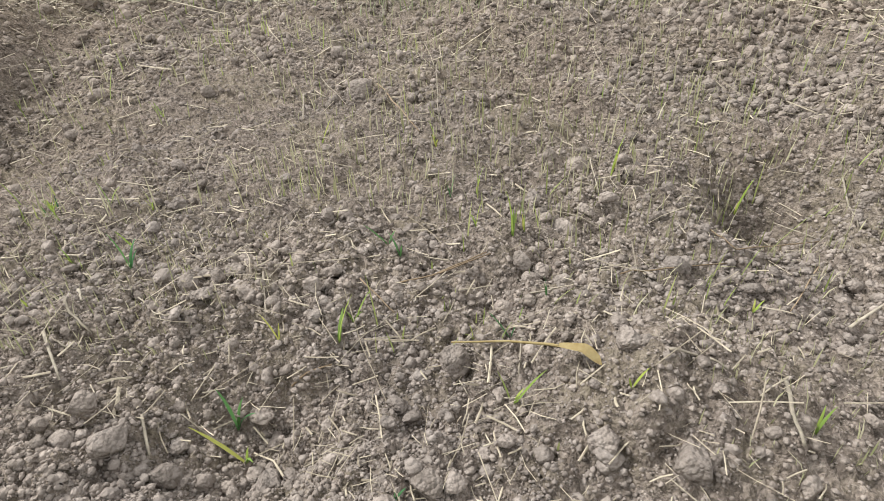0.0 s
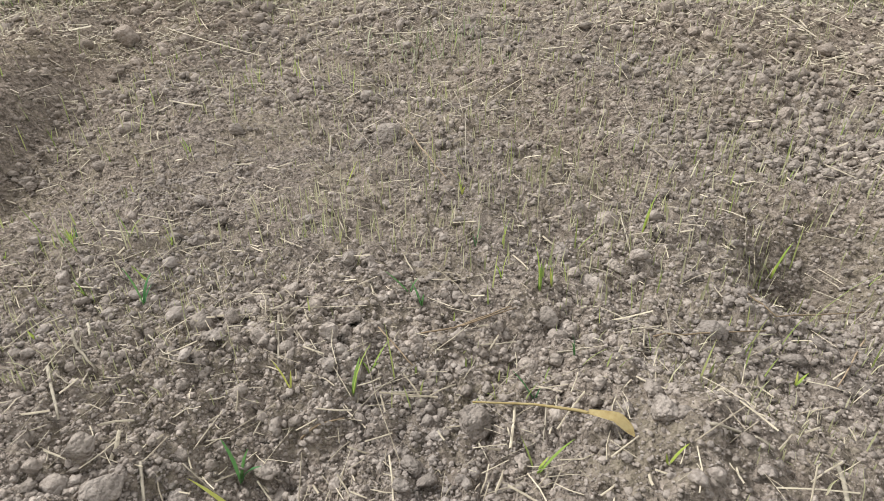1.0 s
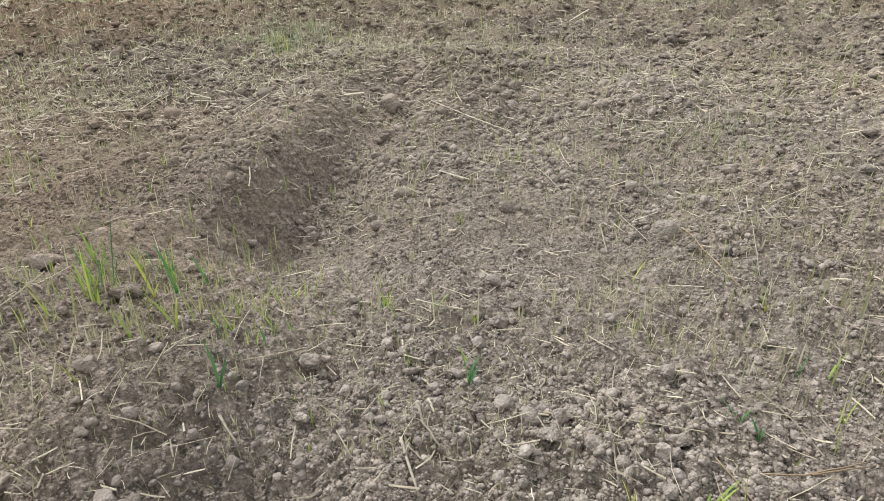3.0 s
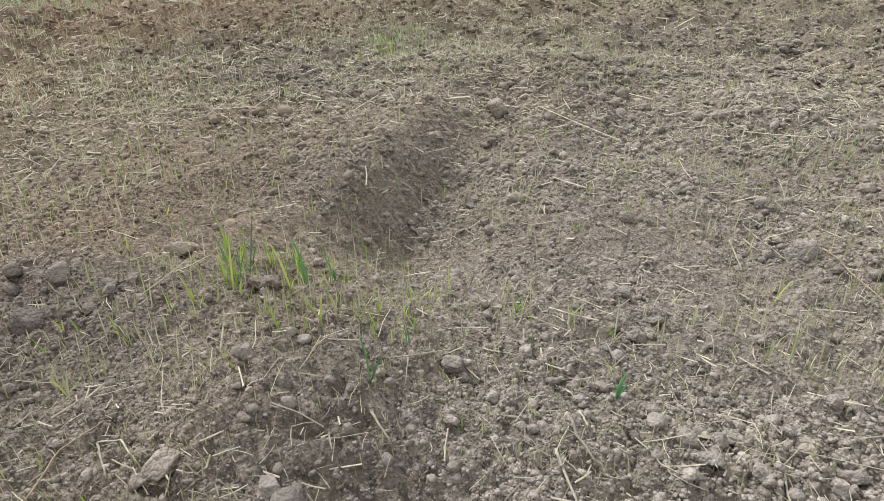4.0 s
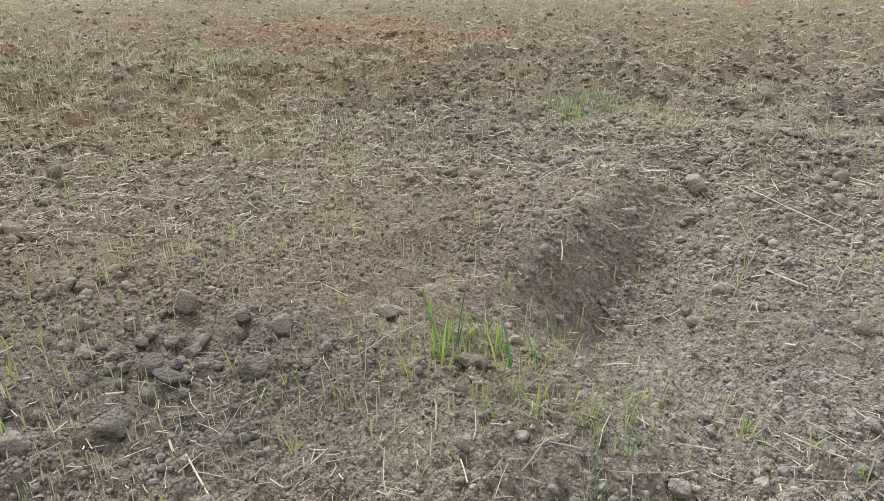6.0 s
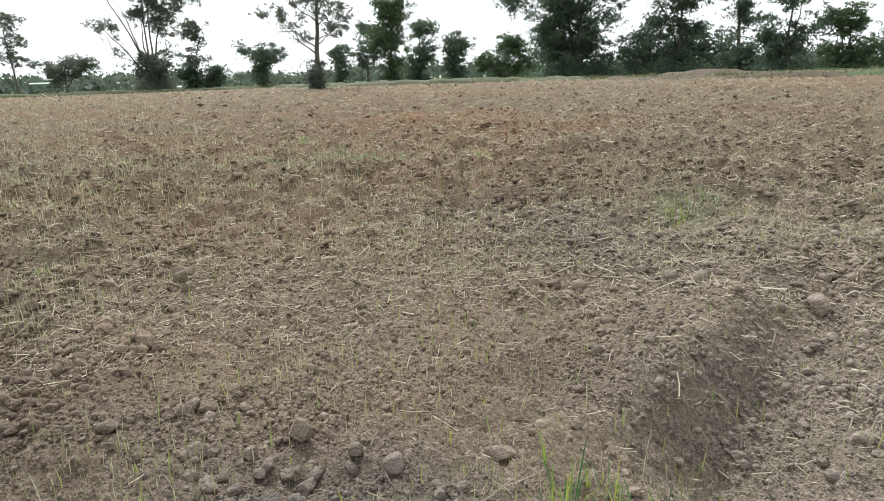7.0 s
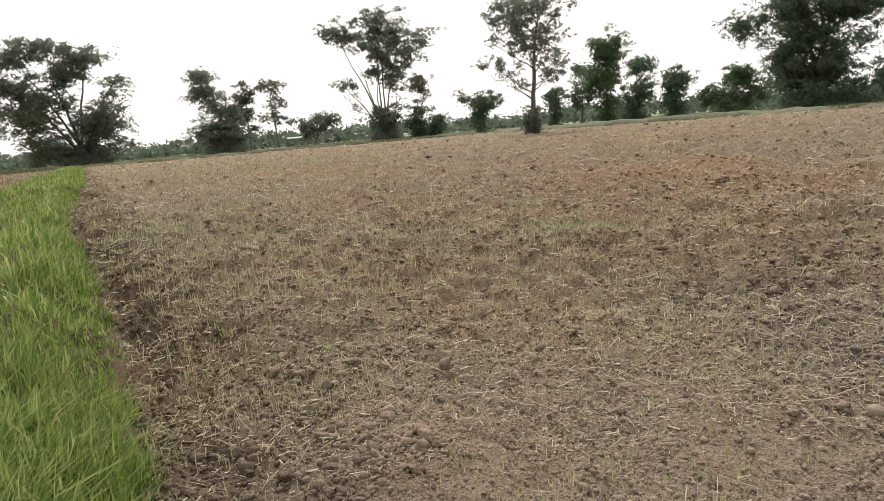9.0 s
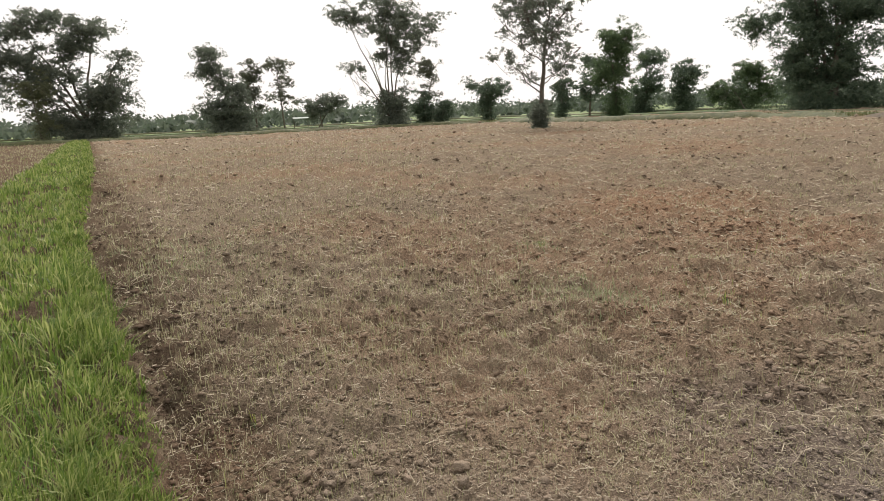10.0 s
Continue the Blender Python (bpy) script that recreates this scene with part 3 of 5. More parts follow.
def build_paddies():
    """Green paddy land beyond the field bank, in strips parted by low grassy dykes."""
    rng = np.random.default_rng(16)
    edge = along(FIELD_EDGE, 4.0)
    out = edge / np.linalg.norm(edge, axis=1, keepdims=True)
    rows = []
    for k, reach in enumerate((0.5, 8, 20, 40, 80, 160, 400, 1100)):
        q = edge + out * reach
        rows.append(np.column_stack([q, np.full(len(q), 0.03 + 0.05 * (k > 0))]))
    verts = np.stack(rows, 1).reshape(-1, 3)
    k = len(rows)
    i, j = np.meshgrid(np.arange(len(edge) - 1), np.arange(k - 1), indexing="ij")
    quads = np.stack([i * k + j, i * k + j + 1, (i + 1) * k + j + 1, (i + 1) * k + j], -1).reshape(-1, 4)
    tagged(new("paddy_land", mesh_from("paddy_land", verts, quads, M_PADDY)), "flat green paddy land beyond the field", "ground", kind="structure")
    for n, reach in enumerate((7, 16, 30, 52)):
        line = (edge + out * reach)[:: 3]
        build_bank("paddy_dyke", [tuple(p) for p in line], 1.2, 0.2 + 0.003 * reach, M_BANK if n % 2 else M_HEDGE, "low green dyke between paddies", 41 + 5 * n, 1.5)


build_paddies()

# ---------------------------------------------------------------- clods, straw and stubble of the field
def build_crumbs():
    rng = np.random.default_rng(11)
    for count, near, far, mid, grow, name, lab in (
            (100000, 0.32, 1.7, 0.0022, 0.6, "soil_crumbs", "dense grey-brown crumbs of dry soil over the field"),
            (104000, 1.4, 14.0, 0.0031, 0.76, "field_soil_crumbs", "dry soil crumbs spreading away over the field"),
            (30000, 7.0, 85.0, 0.0034, 0.66, "far_soil_crumbs", "rough dry soil lumps far over the field")):
        x, y, r = spread(rng, count, near, far)
        # coarser where the plough broke the soil, finer on the dusty slopes
        patch = 1 + 0.3 * soft_noise(x, y, 0.22, 30) + 0.2 * soft_noise(x, y, 0.8, 31)
        size = mid * patch * np.clip(r, 0.8, 5.0 if far < 50 else 90.0) ** grow * np.exp(rng.normal(0, 0.46, len(r)))
        size = np.minimum(size, 0.01 + 0.006 * r)
        z = on_ground(x, y) + size * rng.uniform(-0.1, 0.5, len(r))
        c = np.stack([x, y, z], -1)
        fine = (size > np.where(r < 1.5, 0.0025, 0.0055)) & (r < 2.4)
        v, f = grains(rng, c[fine], size[fine], True)
        w, e = grains(rng, c[~fine], size[~fine], False)
        tagged(new(name, mesh_from(name, np.concatenate([v, w]), np.concatenate([f, e + len(v)]), M_CRUMB)), lab, "soil crumbs", kind="stuff")
    x, y, r = spread(rng, 1200, 0.3, 4.0)
    size = np.minimum(0.0068 * np.maximum(r, 0.8) ** 0.5 * np.exp(rng.normal(0, 0.38, len(r))), 0.03)
    v, f = lumps(rng, np.stack([x, y, on_ground(x, y) + 0.2 * size], -1), size, 2)
    tagged(new("small_soil_clods", mesh_from("small_soil_clods", v, f, M_CRUMB)), "small rounded clods of dry soil over the field", "soil crumbs", kind="stuff")


def build_straw():
    rng = np.random.default_rng(12)
    for count, near, far, size, name, lab in ((4600, 0.4, 2.6, 0.021, "straw_litter", "short broken bits of dry straw strewn over the soil"),
                                             (520, 0.5, 2.4, 0.042, "loose_straws", "long thin pale straws lying loose over the soil"),
                                             (105000, 2.0, 85.0, 0.0105, "field_straw", "dry straw litter strewn thickly over the tilled field")):
        x, y, r = spread(rng, count, near, far)
        keep = soft_noise(x, y, 0.9, 42) + soft_noise(x, y, 0.25, 43) + 1.6 * rng.random(len(x)) > 0.3
        x, y, r = x[keep], y[keep], r[keep]
        n = len(r)
        length = size * np.maximum(r, 0.9) ** 0.68 * np.exp(rng.normal(0, 0.55, n))
        thick = (0.00055 if near < 1 else 0.0005) * np.maximum(r, 1.0) ** 0.8 * np.exp(rng.normal(0, 0.4, n))
        head = rng.uniform(0, 2 * math.pi, n)
        rise = rng.normal(0.08, 0.3 if size < 0.04 else 0.12, n)
        d = np.stack([np.cos(head), np.sin(head), rise], -1)
        c = np.stack([x, y, on_ground(x, y) + 0.004 + 0.3 * np.abs(rise) * length + thick], -1)
        side = np.stack([-np.sin(head), np.cos(head), np.zeros(n)], -1)
        up = np.array([0, 0, 1.0])
        bend = rng.normal(0, 0.16, n)
        rows = []
        for t in ((-0.5, 0.0, 0.5) if near < 1 else (-0.5, 0.5)):
            mid = c + d * (t * length)[:, None] + side * (bend * length * (0.25 - t * t))[:, None]
            rows += [mid - side * thick[:, None] - up * (0.6 * thick)[:, None], mid + up * (0.8 * thick)[:, None], mid + side * thick[:, None] - up * (0.6 * thick)[:, None]]
        verts = np.stack(rows, 1).reshape(-1, 3)
        q = np.array([[0, 1, 4, 3], [1, 2, 5, 4], [3, 4, 7, 6], [4, 5, 8, 7]])[: 4 if near < 1 else 2]
        ob = new(name, mesh_from(name, verts, (q[None] + (np.arange(n) * len(rows))[:, None, None]).reshape(-1, 4), M_STRAW))
        tagged(ob, lab, "straw", kind="stuff")


def build_stubble():
    rng = np.random.default_rng(13)
    x, y, r = spread(rng, 34000, 0.5, 80.0)
    keep = soft_noise(x, y, 0.6, 40) + 0.6 * soft_noise(x, y, 0.2, 41) + 0.8 * rng.random(len(x)) > 0.35
    x, y, r = x[keep], y[keep], r[keep]
    n = len(r)
    length = 0.015 * np.maximum(r, 1.0) ** 0.5 * np.exp(rng.normal(0, 0.4, n))
    v, q, t = thin_blades(np.stack([x, y, on_ground(x, y) - 0.002], -1), rng.uniform(0, 6.283, n), np.abs(rng.normal(0.15, 0.18, n)), length, 0.0013 * np.maximum(r, 1.0) ** 0.7 * rng.uniform(0.6, 1.3, n))
    # upright stubs left standing close by
    x, y, r = spread(rng, 7600, 0.8, 6.0)
    keep = soft_noise(x, y, 0.5, 64) + 0.5 * soft_noise(x, y, 0.15, 65) + 0.9 * rng.random(len(x)) > 0.3
    x, y, r = x[keep], y[keep], r[keep]
    n = len(r)
    w, e, c = thin_blades(np.stack([x, y, on_ground(x, y) - 0.003], -1), rng.uniform(0, 6.283, n), np.abs(rng.normal(0.1, 0.16, n)), 0.034 * np.exp(rng.normal(0, 0.35, n)) * np.maximum(r, 1) ** 0.2, 0.0019 * np.maximum(r, 1.0) ** 0.5 * rng.uniform(0.7, 1.4, n), 0.2)
    v, q, t = np.concatenate([v, w]), np.concatenate([q, e + len(v)]), np.concatenate([t, c + len(v)])
    ob = new("stubble", mesh_from("stubble", v, [q, t], M_STUBBLE))
    tagged(ob, "sparse yellow-green stubble and sprouts in tilled soil", "stubble", kind="stuff")


def build_sprouts():
    rng = np.random.default_rng(18)
    x, y, r = spread(rng, 3000, 0.55, 9.0)
    keep = soft_noise(x, y, 0.5, 44) + 0.7 * soft_noise(x, y, 0.17, 45) + 0.9 * rng.random(len(x)) > 0.45
    x, y, r = x[keep], y[keep], r[keep]
    # thickest round the slot where the seed was dropped
    x, y = np.r_[x, rng.normal(-0.82, 0.16, 130), rng.normal(-1.15, 0.3, 90)], np.r_[y, rng.normal(0.68, 0.1, 130), rng.normal(1.05, 0.3, 90)]
    r = np.hypot(x, y)
    n = len(r)
    v, q = blades(rng, np.stack([x, y, on_ground(x, y) - 0.003], -1), rng.uniform(0, 6.283, n), np.abs(rng.normal(0.12, 0.15, n)), 0.036 * np.exp(rng.normal(0, 0.35, n)) * np.maximum(r, 1) ** 0.25, 0.0022 * np.maximum(r, 1.0) ** 0.5)
    ob = new("rice_sprouts", mesh_from("rice_sprouts", v, q, M_SPROUT))
    tagged(ob, "thin upright pale green rice sprouts scattered in the soil", "sprouts", kind="stuff")


def build_green_stubble():
    """Regrowth standing thickest in the strip beside the bund."""
    rng = np.random.default_rng(20)
    k = 20000
    d = 2.6 * (42 / 2.6) ** rng.random(k)
    off = 0.22 + rng.random(k) ** 1.2 * (1.2 + 0.38 * d)
    x, y = -d, bund_edge(-d) + off / 0.981
    patch = soft_noise(x, y, 1.6, 46) + 0.6 * soft_noise(x, y, 0.5, 47)
    keep = 0.6 + 0.5 * patch > rng.random(k)
    x, y, r = x[keep], y[keep], d[keep]
    n = len(r)
    v, q, t = thin_blades(np.stack([x, y, on_ground(x, y) - 0.003], -1), rng.uniform(0, 6.283, n), np.abs(rng.normal(0.12, 0.16, n)), 0.03 * np.maximum(r, 1.0) ** 0.42 * np.exp(rng.normal(0, 0.35, n)), 0.0013 * np.maximum(r, 1.0) ** 0.72 * rng.uniform(0.6, 1.3, n))
    ob = new("stubble_regrowth", mesh_from("stubble_regrowth", v, [q, t], M_STUBBLE))
    tagged(ob, "thin greenish regrowth on stubble beside the grassy bund", "stubble", kind="stuff")


def build_straw_tufts():
    """Broken stubble tufts, pale straw in small bunches with bare soil between."""
    rng = np.random.default_rng(23)
    x, y, r = spread(rng, 19000, 2.4, 70.0)
    keep = soft_noise(x, y, 1.7, 62) + 0.8 * soft_noise(x, y, 0.5, 63) + 1.4 * rng.random(len(x)) > 0.35
    x, y, r = x[keep], y[keep], r[keep]
    per = 8
    wide = 0.03 * np.maximum(r / 4, 0.8) ** 0.5
    bx, by = (np.repeat(c, per) + rng.normal(0, 1, len(c) * per) * np.repeat(wide, per) for c in (x, y))
    rr = np.repeat(r, per)
    n = len(rr)
    flat = rng.random(n) < 0.65
    lean = np.where(flat, rng.uniform(0.7, 1.6, n), np.abs(rng.normal(0.25, 0.2, n)))
    length = 0.034 * np.maximum(rr / 4, 0.75) ** 0.5 * np.exp(rng.normal(0, 0.4, n)) * np.where(flat, 0.75, 1.0)
    v, q, t = thin_blades(np.stack([bx, by, on_ground(bx, by) - 0.003], -1), rng.uniform(0, 6.283, n), lean, length, 0.0021 * np.maximum(rr / 3, 0.8) ** 0.75 * rng.uniform(0.6, 1.4, n), 0.3)
    tagged(new("stubble_tufts", mesh_from("stubble_tufts", v, [q, t], M_STUBBLE)), "broken pale stubble tufts over the tilled soil", "stubble", kind="stuff")


def weed_patch(x, y, radius, seed):
    """A low patch of fine sprouting weeds, thinning out to its edge."""
    rng = np.random.default_rng(seed)
    far = math.hypot(x, y)
    n = int(260 * (radius / 0.3) ** 1.1)
    wx, wy = x + rng.normal(0, 0.7 * radius, n), y + rng.normal(0, 0.7 * radius, n)
    v, q, t = thin_blades(np.stack([wx, wy, on_ground(wx, wy) - 0.003], -1), rng.uniform(0, 6.283, n), np.abs(rng.normal(0.3, 0.3, n)), 0.026 * max(far, 1.2) ** 0.35 * np.exp(rng.normal(0, 0.4, n)), 0.0018 * max(far, 1.2) ** 0.6 * rng.uniform(0.6, 1.4, n), 0.4)
    tagged(new("weed_patch", mesh_from("weed_patch", v, [q, t], M_WEEDLET)), "low patch of fine pale green weeds on the soil", "weeds", kind="stuff")


weed_patch(-4.69, 2.44, 0.35, 200)
weed_patch(-7.18, 3.04, 0.25, 201)
weed_patch(-7.53, -0.96, 0.60, 202)
weed_patch(-0.19, 1.94, 0.14, 203)
weed_patch(-5.00, 2.48, 0.40, 204)
weed_patch(-2.13, 2.71, 0.20, 205)
weed_patch(-2.28, 2.93, 0.20, 206)
weed_patch(-2.09, 2.59, 0.22, 207)
weed_patch(-5.30, 2.45, 0.40, 208)
weed_patch(-8.88, -1.00, 0.80, 209)
build_straw_tufts()
build_sprouts()
build_green_stubble()
build_crumbs()
build_straw()
build_stubble()


# ---------------------------------------------------------------- grassy bund
def build_bund_grass():
    rng = np.random.default_rng(14)
    n = 148000
    d = np.where(rng.random(n) < 0.86, 1.3 * (100 / 1.3) ** rng.random(n), rng.uniform(-4.0, 1.4, n))
    a = rng.uniform(0.03, BUND_WIDTH, n)
    a = np.where(rng.random(n) < 0.25, rng.uniform(-0.08, 0.4, n), a)
    x = -d
    y = bund_edge(x) - a / 0.981
    d = np.maximum(d, 1.0)
    tuft = soft_noise(x, y, 0.5, 51) + 0.6 * soft_noise(x, y, 0.18, 54)
    keep = (soft_noise(x, y, 0.16, 52) + 0.5 * soft_noise(x, y, 0.06, 53) + 1.5 * rng.random(n) > 0.0) & (a > 0.06 * soft_noise(x, y, 0.35, 50) + 0.04 * soft_noise(x, y, 0.12, 55) + 0.12 * (1 - step(d, 1.4, 2.4)))
    x, y, d, a, tuft = x[keep], y[keep], d[keep], a[keep], tuft[keep]
    n = len(x)
    length = np.clip(0.115 + 0.05 * tuft, 0.045, 0.25) * np.exp(rng.normal(0, 0.32, n)) * (0.7 + 0.3 * step(a, 0, 0.35))
    width = 0.0056 * np.maximum(d / 3.0, 0.85) ** 0.72 * rng.uniform(0.5, 1.5, n)
    head = np.where(rng.random(n) < 0.65, rng.uniform(0, 6.283, n), rng.normal(1.9, 0.8, n))
    v, q, t = thin_blades(np.stack([x, y, on_ground(x, y) - 0.01], -1), head, np.abs(rng.normal(0.3, 0.3, n)), length, width, 0.6)
    ob = new("bund_grass", mesh_from("bund_grass", v, [q, t], M_GRASS))
    tagged(ob, "lush bright green grass covering the field bund", "grass", kind="stuff")


build_bund_grass()


def build_left_weeds():
    """Thin weeds over the fallow plot on the far side of the bund."""
    rng = np.random.default_rng(17)
    n = 17000
    d = 8 * (95 / 8) ** rng.random(n)
    a = BUND_WIDTH - 0.2 + rng.random(n) ** 1.5 * 30
    x, y = -d, bund_edge(-d) - a / 0.981
    v, q, t = thin_blades(np.stack([x, y, on_ground(x, y) - 0.01], -1), rng.uniform(0, 6.283, n), np.abs(rng.normal(0.3, 0.2, n)), 0.12 * np.exp(rng.normal(0, 0.3, n)), 0.012 * (d / 10) ** 0.8)
    ob = new("fallow_weeds", mesh_from("fallow_weeds", v, [q, t], M_STUBBLE))
    tagged(ob, "thin yellow-green weeds on the fallow plot", "weeds", kind="stuff")


build_left_weeds()

# ---------------------------------------------------------------- single clods, stalks and plants on the field
def lump_mesh(seed, detail, squash):
    """A rough clod of unit size: broad knobs, then pits and crumbs."""
    v, f = ball(detail)
    out = np.empty_like(v)
    off = Vector((seed * 7.3, seed * 1.7, seed * 3.1))
    for i, p in enumerate(v):
        q = Vector(p)
        knob = noise.noise(q * 1.1 + off) * 0.34 + noise.noise(q * 2.6 + off) * 0.2
        pit = noise.noise(q * 6.0 + off) * 0.09 + noise.noise(q * 13.0 + off) * 0.05
        out[i] = p * (1.0 + knob + pit)
    # broken faces: the clod is cut off along a few planes
    cut = np.random.default_rng(seed + 60).normal(size=(12, 3))
    cut /= np.linalg.norm(cut, axis=1, keepdims=True)
    for k, n in enumerate(cut):
        over = out @ n - (0.5 + 0.03 * k)
        out -= np.outer(np.maximum(over, 0) * 0.93, n)
    out[:, 2] *= squash
    return mesh_from("soil_clod", out, f, M_CLOD)


CLODS = [lump_mesh(s, 4 if s < 1 else 3, 0.72 + 0.06 * (s % 4)) for s in range(9)]
clod_rng = random.Random(5)


def clod(x, y, r):
    ob = new("soil_clod", CLODS[clod_rng.randrange(3) if r > 0.017 else clod_rng.randrange(3, 9)])
    ob.location = (x, y, float(on_ground(x, y)) + r * 0.35)
    ob.rotation_euler = (clod_rng.uniform(-0.5, 0.5), clod_rng.uniform(-0.5, 0.5), clod_rng.uniform(0, 6.28))
    ob.scale = [r * clod_rng.uniform(0.85, 1.15) for _ in range(3)]
    size = "large rough" if r > 0.022 else "rounded" if r > 0.013 else "small crumbly"
    tagged(ob, size + " clod of dry grey-brown soil lying on the field", "soil clod", "loose clods on the field")


def slab(x, y, half_width, half_height):
    ob = new("soil_slab", CLODS[clod_rng.randrange(3)])
    ob.location = (x, y, float(on_ground(x, y)) + half_height * 0.5)
    ob.rotation_euler = (clod_rng.uniform(-0.2, 0.2), clod_rng.uniform(-0.2, 0.2), clod_rng.uniform(0.6, 1.0))
    ob.scale = (half_width, half_width * 0.6, half_height)
    tagged(ob, "broken pale slab of hard dry soil", "soil slab", "loose clods on the field")


def stick(kind, *ends):
    """A straw, a flat stalk or a brown twig lying through the given places."""
    rng = random.Random(round(1000 * (ends[0][0] + 3 * ends[0][1])))
    thick = {"straw": 0.0008, "stalk": 0.0017, "twig": 0.0011}[kind]
    far = math.hypot(*ends[0])
    thick *= max(1.0, far / 1.6) ** 0.6 * rng.uniform(0.8, 1.25)
    p = np.array([(x, y, float(on_ground(x, y))) for x, y in ends])
    t = np.linspace(0, len(p) - 1, 5 * (len(p) - 1) + 1)
    line = np.stack([np.interp(t, range(len(p)), p[:, k]) for k in range(3)], -1)
    ground = on_ground(line[:, 0], line[:, 1])
    line[:, 2] = np.maximum(np.interp(t, range(len(p)), p[:, 2]), 0.6 * ground + 0.4 * line[:, 2]) + 0.004 + thick
    line[:, :2] += np.array([[rng.gauss(0, 0.0005 * far), rng.gauss(0, 0.0005 * far)] for _ in t])
    v, q = tube(line, thick * np.linspace(1.15, 0.75, len(t)), 6)
    if kind == "stalk":
        mid = np.repeat(line, 6, axis=0)
        v[:, 2] = mid[:, 2] + (v[:, 2] - mid[:, 2]) * 0.45
    caps = np.array([[5, 4, 3, 2, 1, 0], [len(v) - 6 + k for k in range(6)]])
    mat = M_ROOT if kind == "twig" else M_STALK
    ob = new({"straw": "straw", "stalk": "dry_stalk", "twig": "twig"}[kind], mesh_from(kind, v, [q, caps], mat))
    tagged(ob, {"straw": "thin bent pale straw lying on the soil", "stalk": "flat dry rice stalk lying on the soil", "twig": "thin brown root twig lying on the soil"}[kind], {"straw": "straw", "stalk": "dry stalk", "twig": "twig"}[kind], "dry stalks on the soil")


def leaf_mesh(length, width, lean, heading, curl, mat):
    """A narrow leaf with a crease along its middle, rising from the origin."""
    fwd, side = np.array([math.cos(heading), math.sin(heading), 0]), np.array([-math.sin(heading), math.cos(heading), 0])
    rows = []
    for t, w in ((0, 0.55), (0.2, 0.85), (0.45, 1.0), (0.7, 0.75), (0.88, 0.4), (1.0, 0.04)):
        mid = fwd * (length * (lean * t + curl * t ** 2.4)) + np.array([0, 0, length * t * (1 - 0.45 * curl * t * t)])
        rows += [mid - side * width * w / 2, mid - fwd * width * w * 0.18, mid + side * width * w / 2]
    q = [[3 * i + j, 3 * i + j + 1, 3 * i + j + 4, 3 * i + j + 3] for i in range(5) for j in range(2)]
    return mesh_from("leaf", np.array(rows), np.array(q), mat)


plant_rng = random.Random(8)


def seedling(x, y, tall, lean, bearing, tone):
    """A sprouting rice plant: one main leaf and one or two shorter ones."""
    root = new("rice_seedling")
    root.location = (x, y, float(on_ground(x, y)) - 0.003)
    root.rotation_euler = (0, 0, radians(bearing))
    mat = M_SEEDLING_DARK if tone == "g" else M_SEEDLING
    width = max(0.0035, min(0.0075, tall * 0.075)) * (1.2 if tone == "g" else 1.0)
    part("leaf", leaf_mesh(tall, width, abs(lean), 0.0 if lean > 0 else math.pi, 0.12, mat), root)
    for _ in range(plant_rng.choice((1, 1, 2))):
        part("leaf", leaf_mesh(tall * plant_rng.uniform(0.4, 0.8), width * 0.8, plant_rng.uniform(0.1, 0.4), plant_rng.uniform(0, 6.28), plant_rng.uniform(0, 0.4), mat), root)
    tagged(root, "young rice seedling with " + ("dark green" if tone == "g" else "yellow-green") + " leaves in dry soil", "seedling", "sprouting rice seedlings")


def grass_tuft(x, y, tall, count):
    root = new("grass_tuft")
    root.location = (x, y, float(on_ground(x, y)) - 0.004)
    spread_out = 0.06 if count > 8 else 0.03
    if math.hypot(x, y) > 2:
        spread_out = 0.05
    for n in range(count):
        a, d = plant_rng.uniform(0, 6.28), plant_rng.uniform(0, spread_out)
        leaf = part("leaf", leaf_mesh(tall * plant_rng.uniform(0.35, 0.88), max(0.002, tall * 0.022), plant_rng.uniform(0, 0.25), a, plant_rng.uniform(0, 0.35), M_SEEDLING if n % 3 else M_SEEDLING_DARK), root)
        leaf.location = (d * math.cos(a), d * math.sin(a), 0)
    tagged(root, "tuft of upright bright green grass blades in the soil", "grass tuft", "grass tufts on the field")


def dry_leaf():
    """The long withered leaf: a thin stem that widens into a curled yellow blade."""
    root = new("withered_leaf")
    p = np.array([(0.074, 0.520), (0.131, 0.520), (0.172, 0.512), (0.203, 0.501), (0.220, 0.491)])
    z = np.array([0.045, 0.05, 0.056, 0.06, 0.052])
    line = np.column_stack([p, z])
    t = np.linspace(0, 4, 17)
    line = np.stack([np.interp(t, range(5), line[:, k]) for k in range(3)], -1)
    v, q = tube(line[:10], np.linspace(0.0009, 0.0017, 10), 6)
    part("stem", mesh_from("stem", v, q, M_WITHERED), root, "thin pale stem")
    d = np.gradient(line, axis=0)
    side = np.cross(d / np.linalg.norm(d, axis=1, keepdims=True), (0, 0, 1.0))
    half = np.interp(t, (0, 1.9, 2.6, 3.3, 3.8, 4), (0, 0.001, 0.0055, 0.0085, 0.006, 0.001))[:, None]
    k = 9
    up = np.array([0, 0, 1.0])
    rows = np.stack([line[k:] - side[k:] * half[k:] + up * half[k:] * 0.5, line[k:], line[k:] + side[k:] * half[k:] + up * half[k:] * 0.7], 1).reshape(-1, 3)
    q = np.array([[3 * i + j, 3 * i + j + 1, 3 * i + j + 4, 3 * i + j + 3] for i in range(len(t) - k - 1) for j in range(2)])
    part("blade", mesh_from("blade", rows, q, M_WITHERED), root, "curled yellow-brown blade")
    tagged(root, "withered yellow-brown rice leaf lying over the clods", "dry leaf")


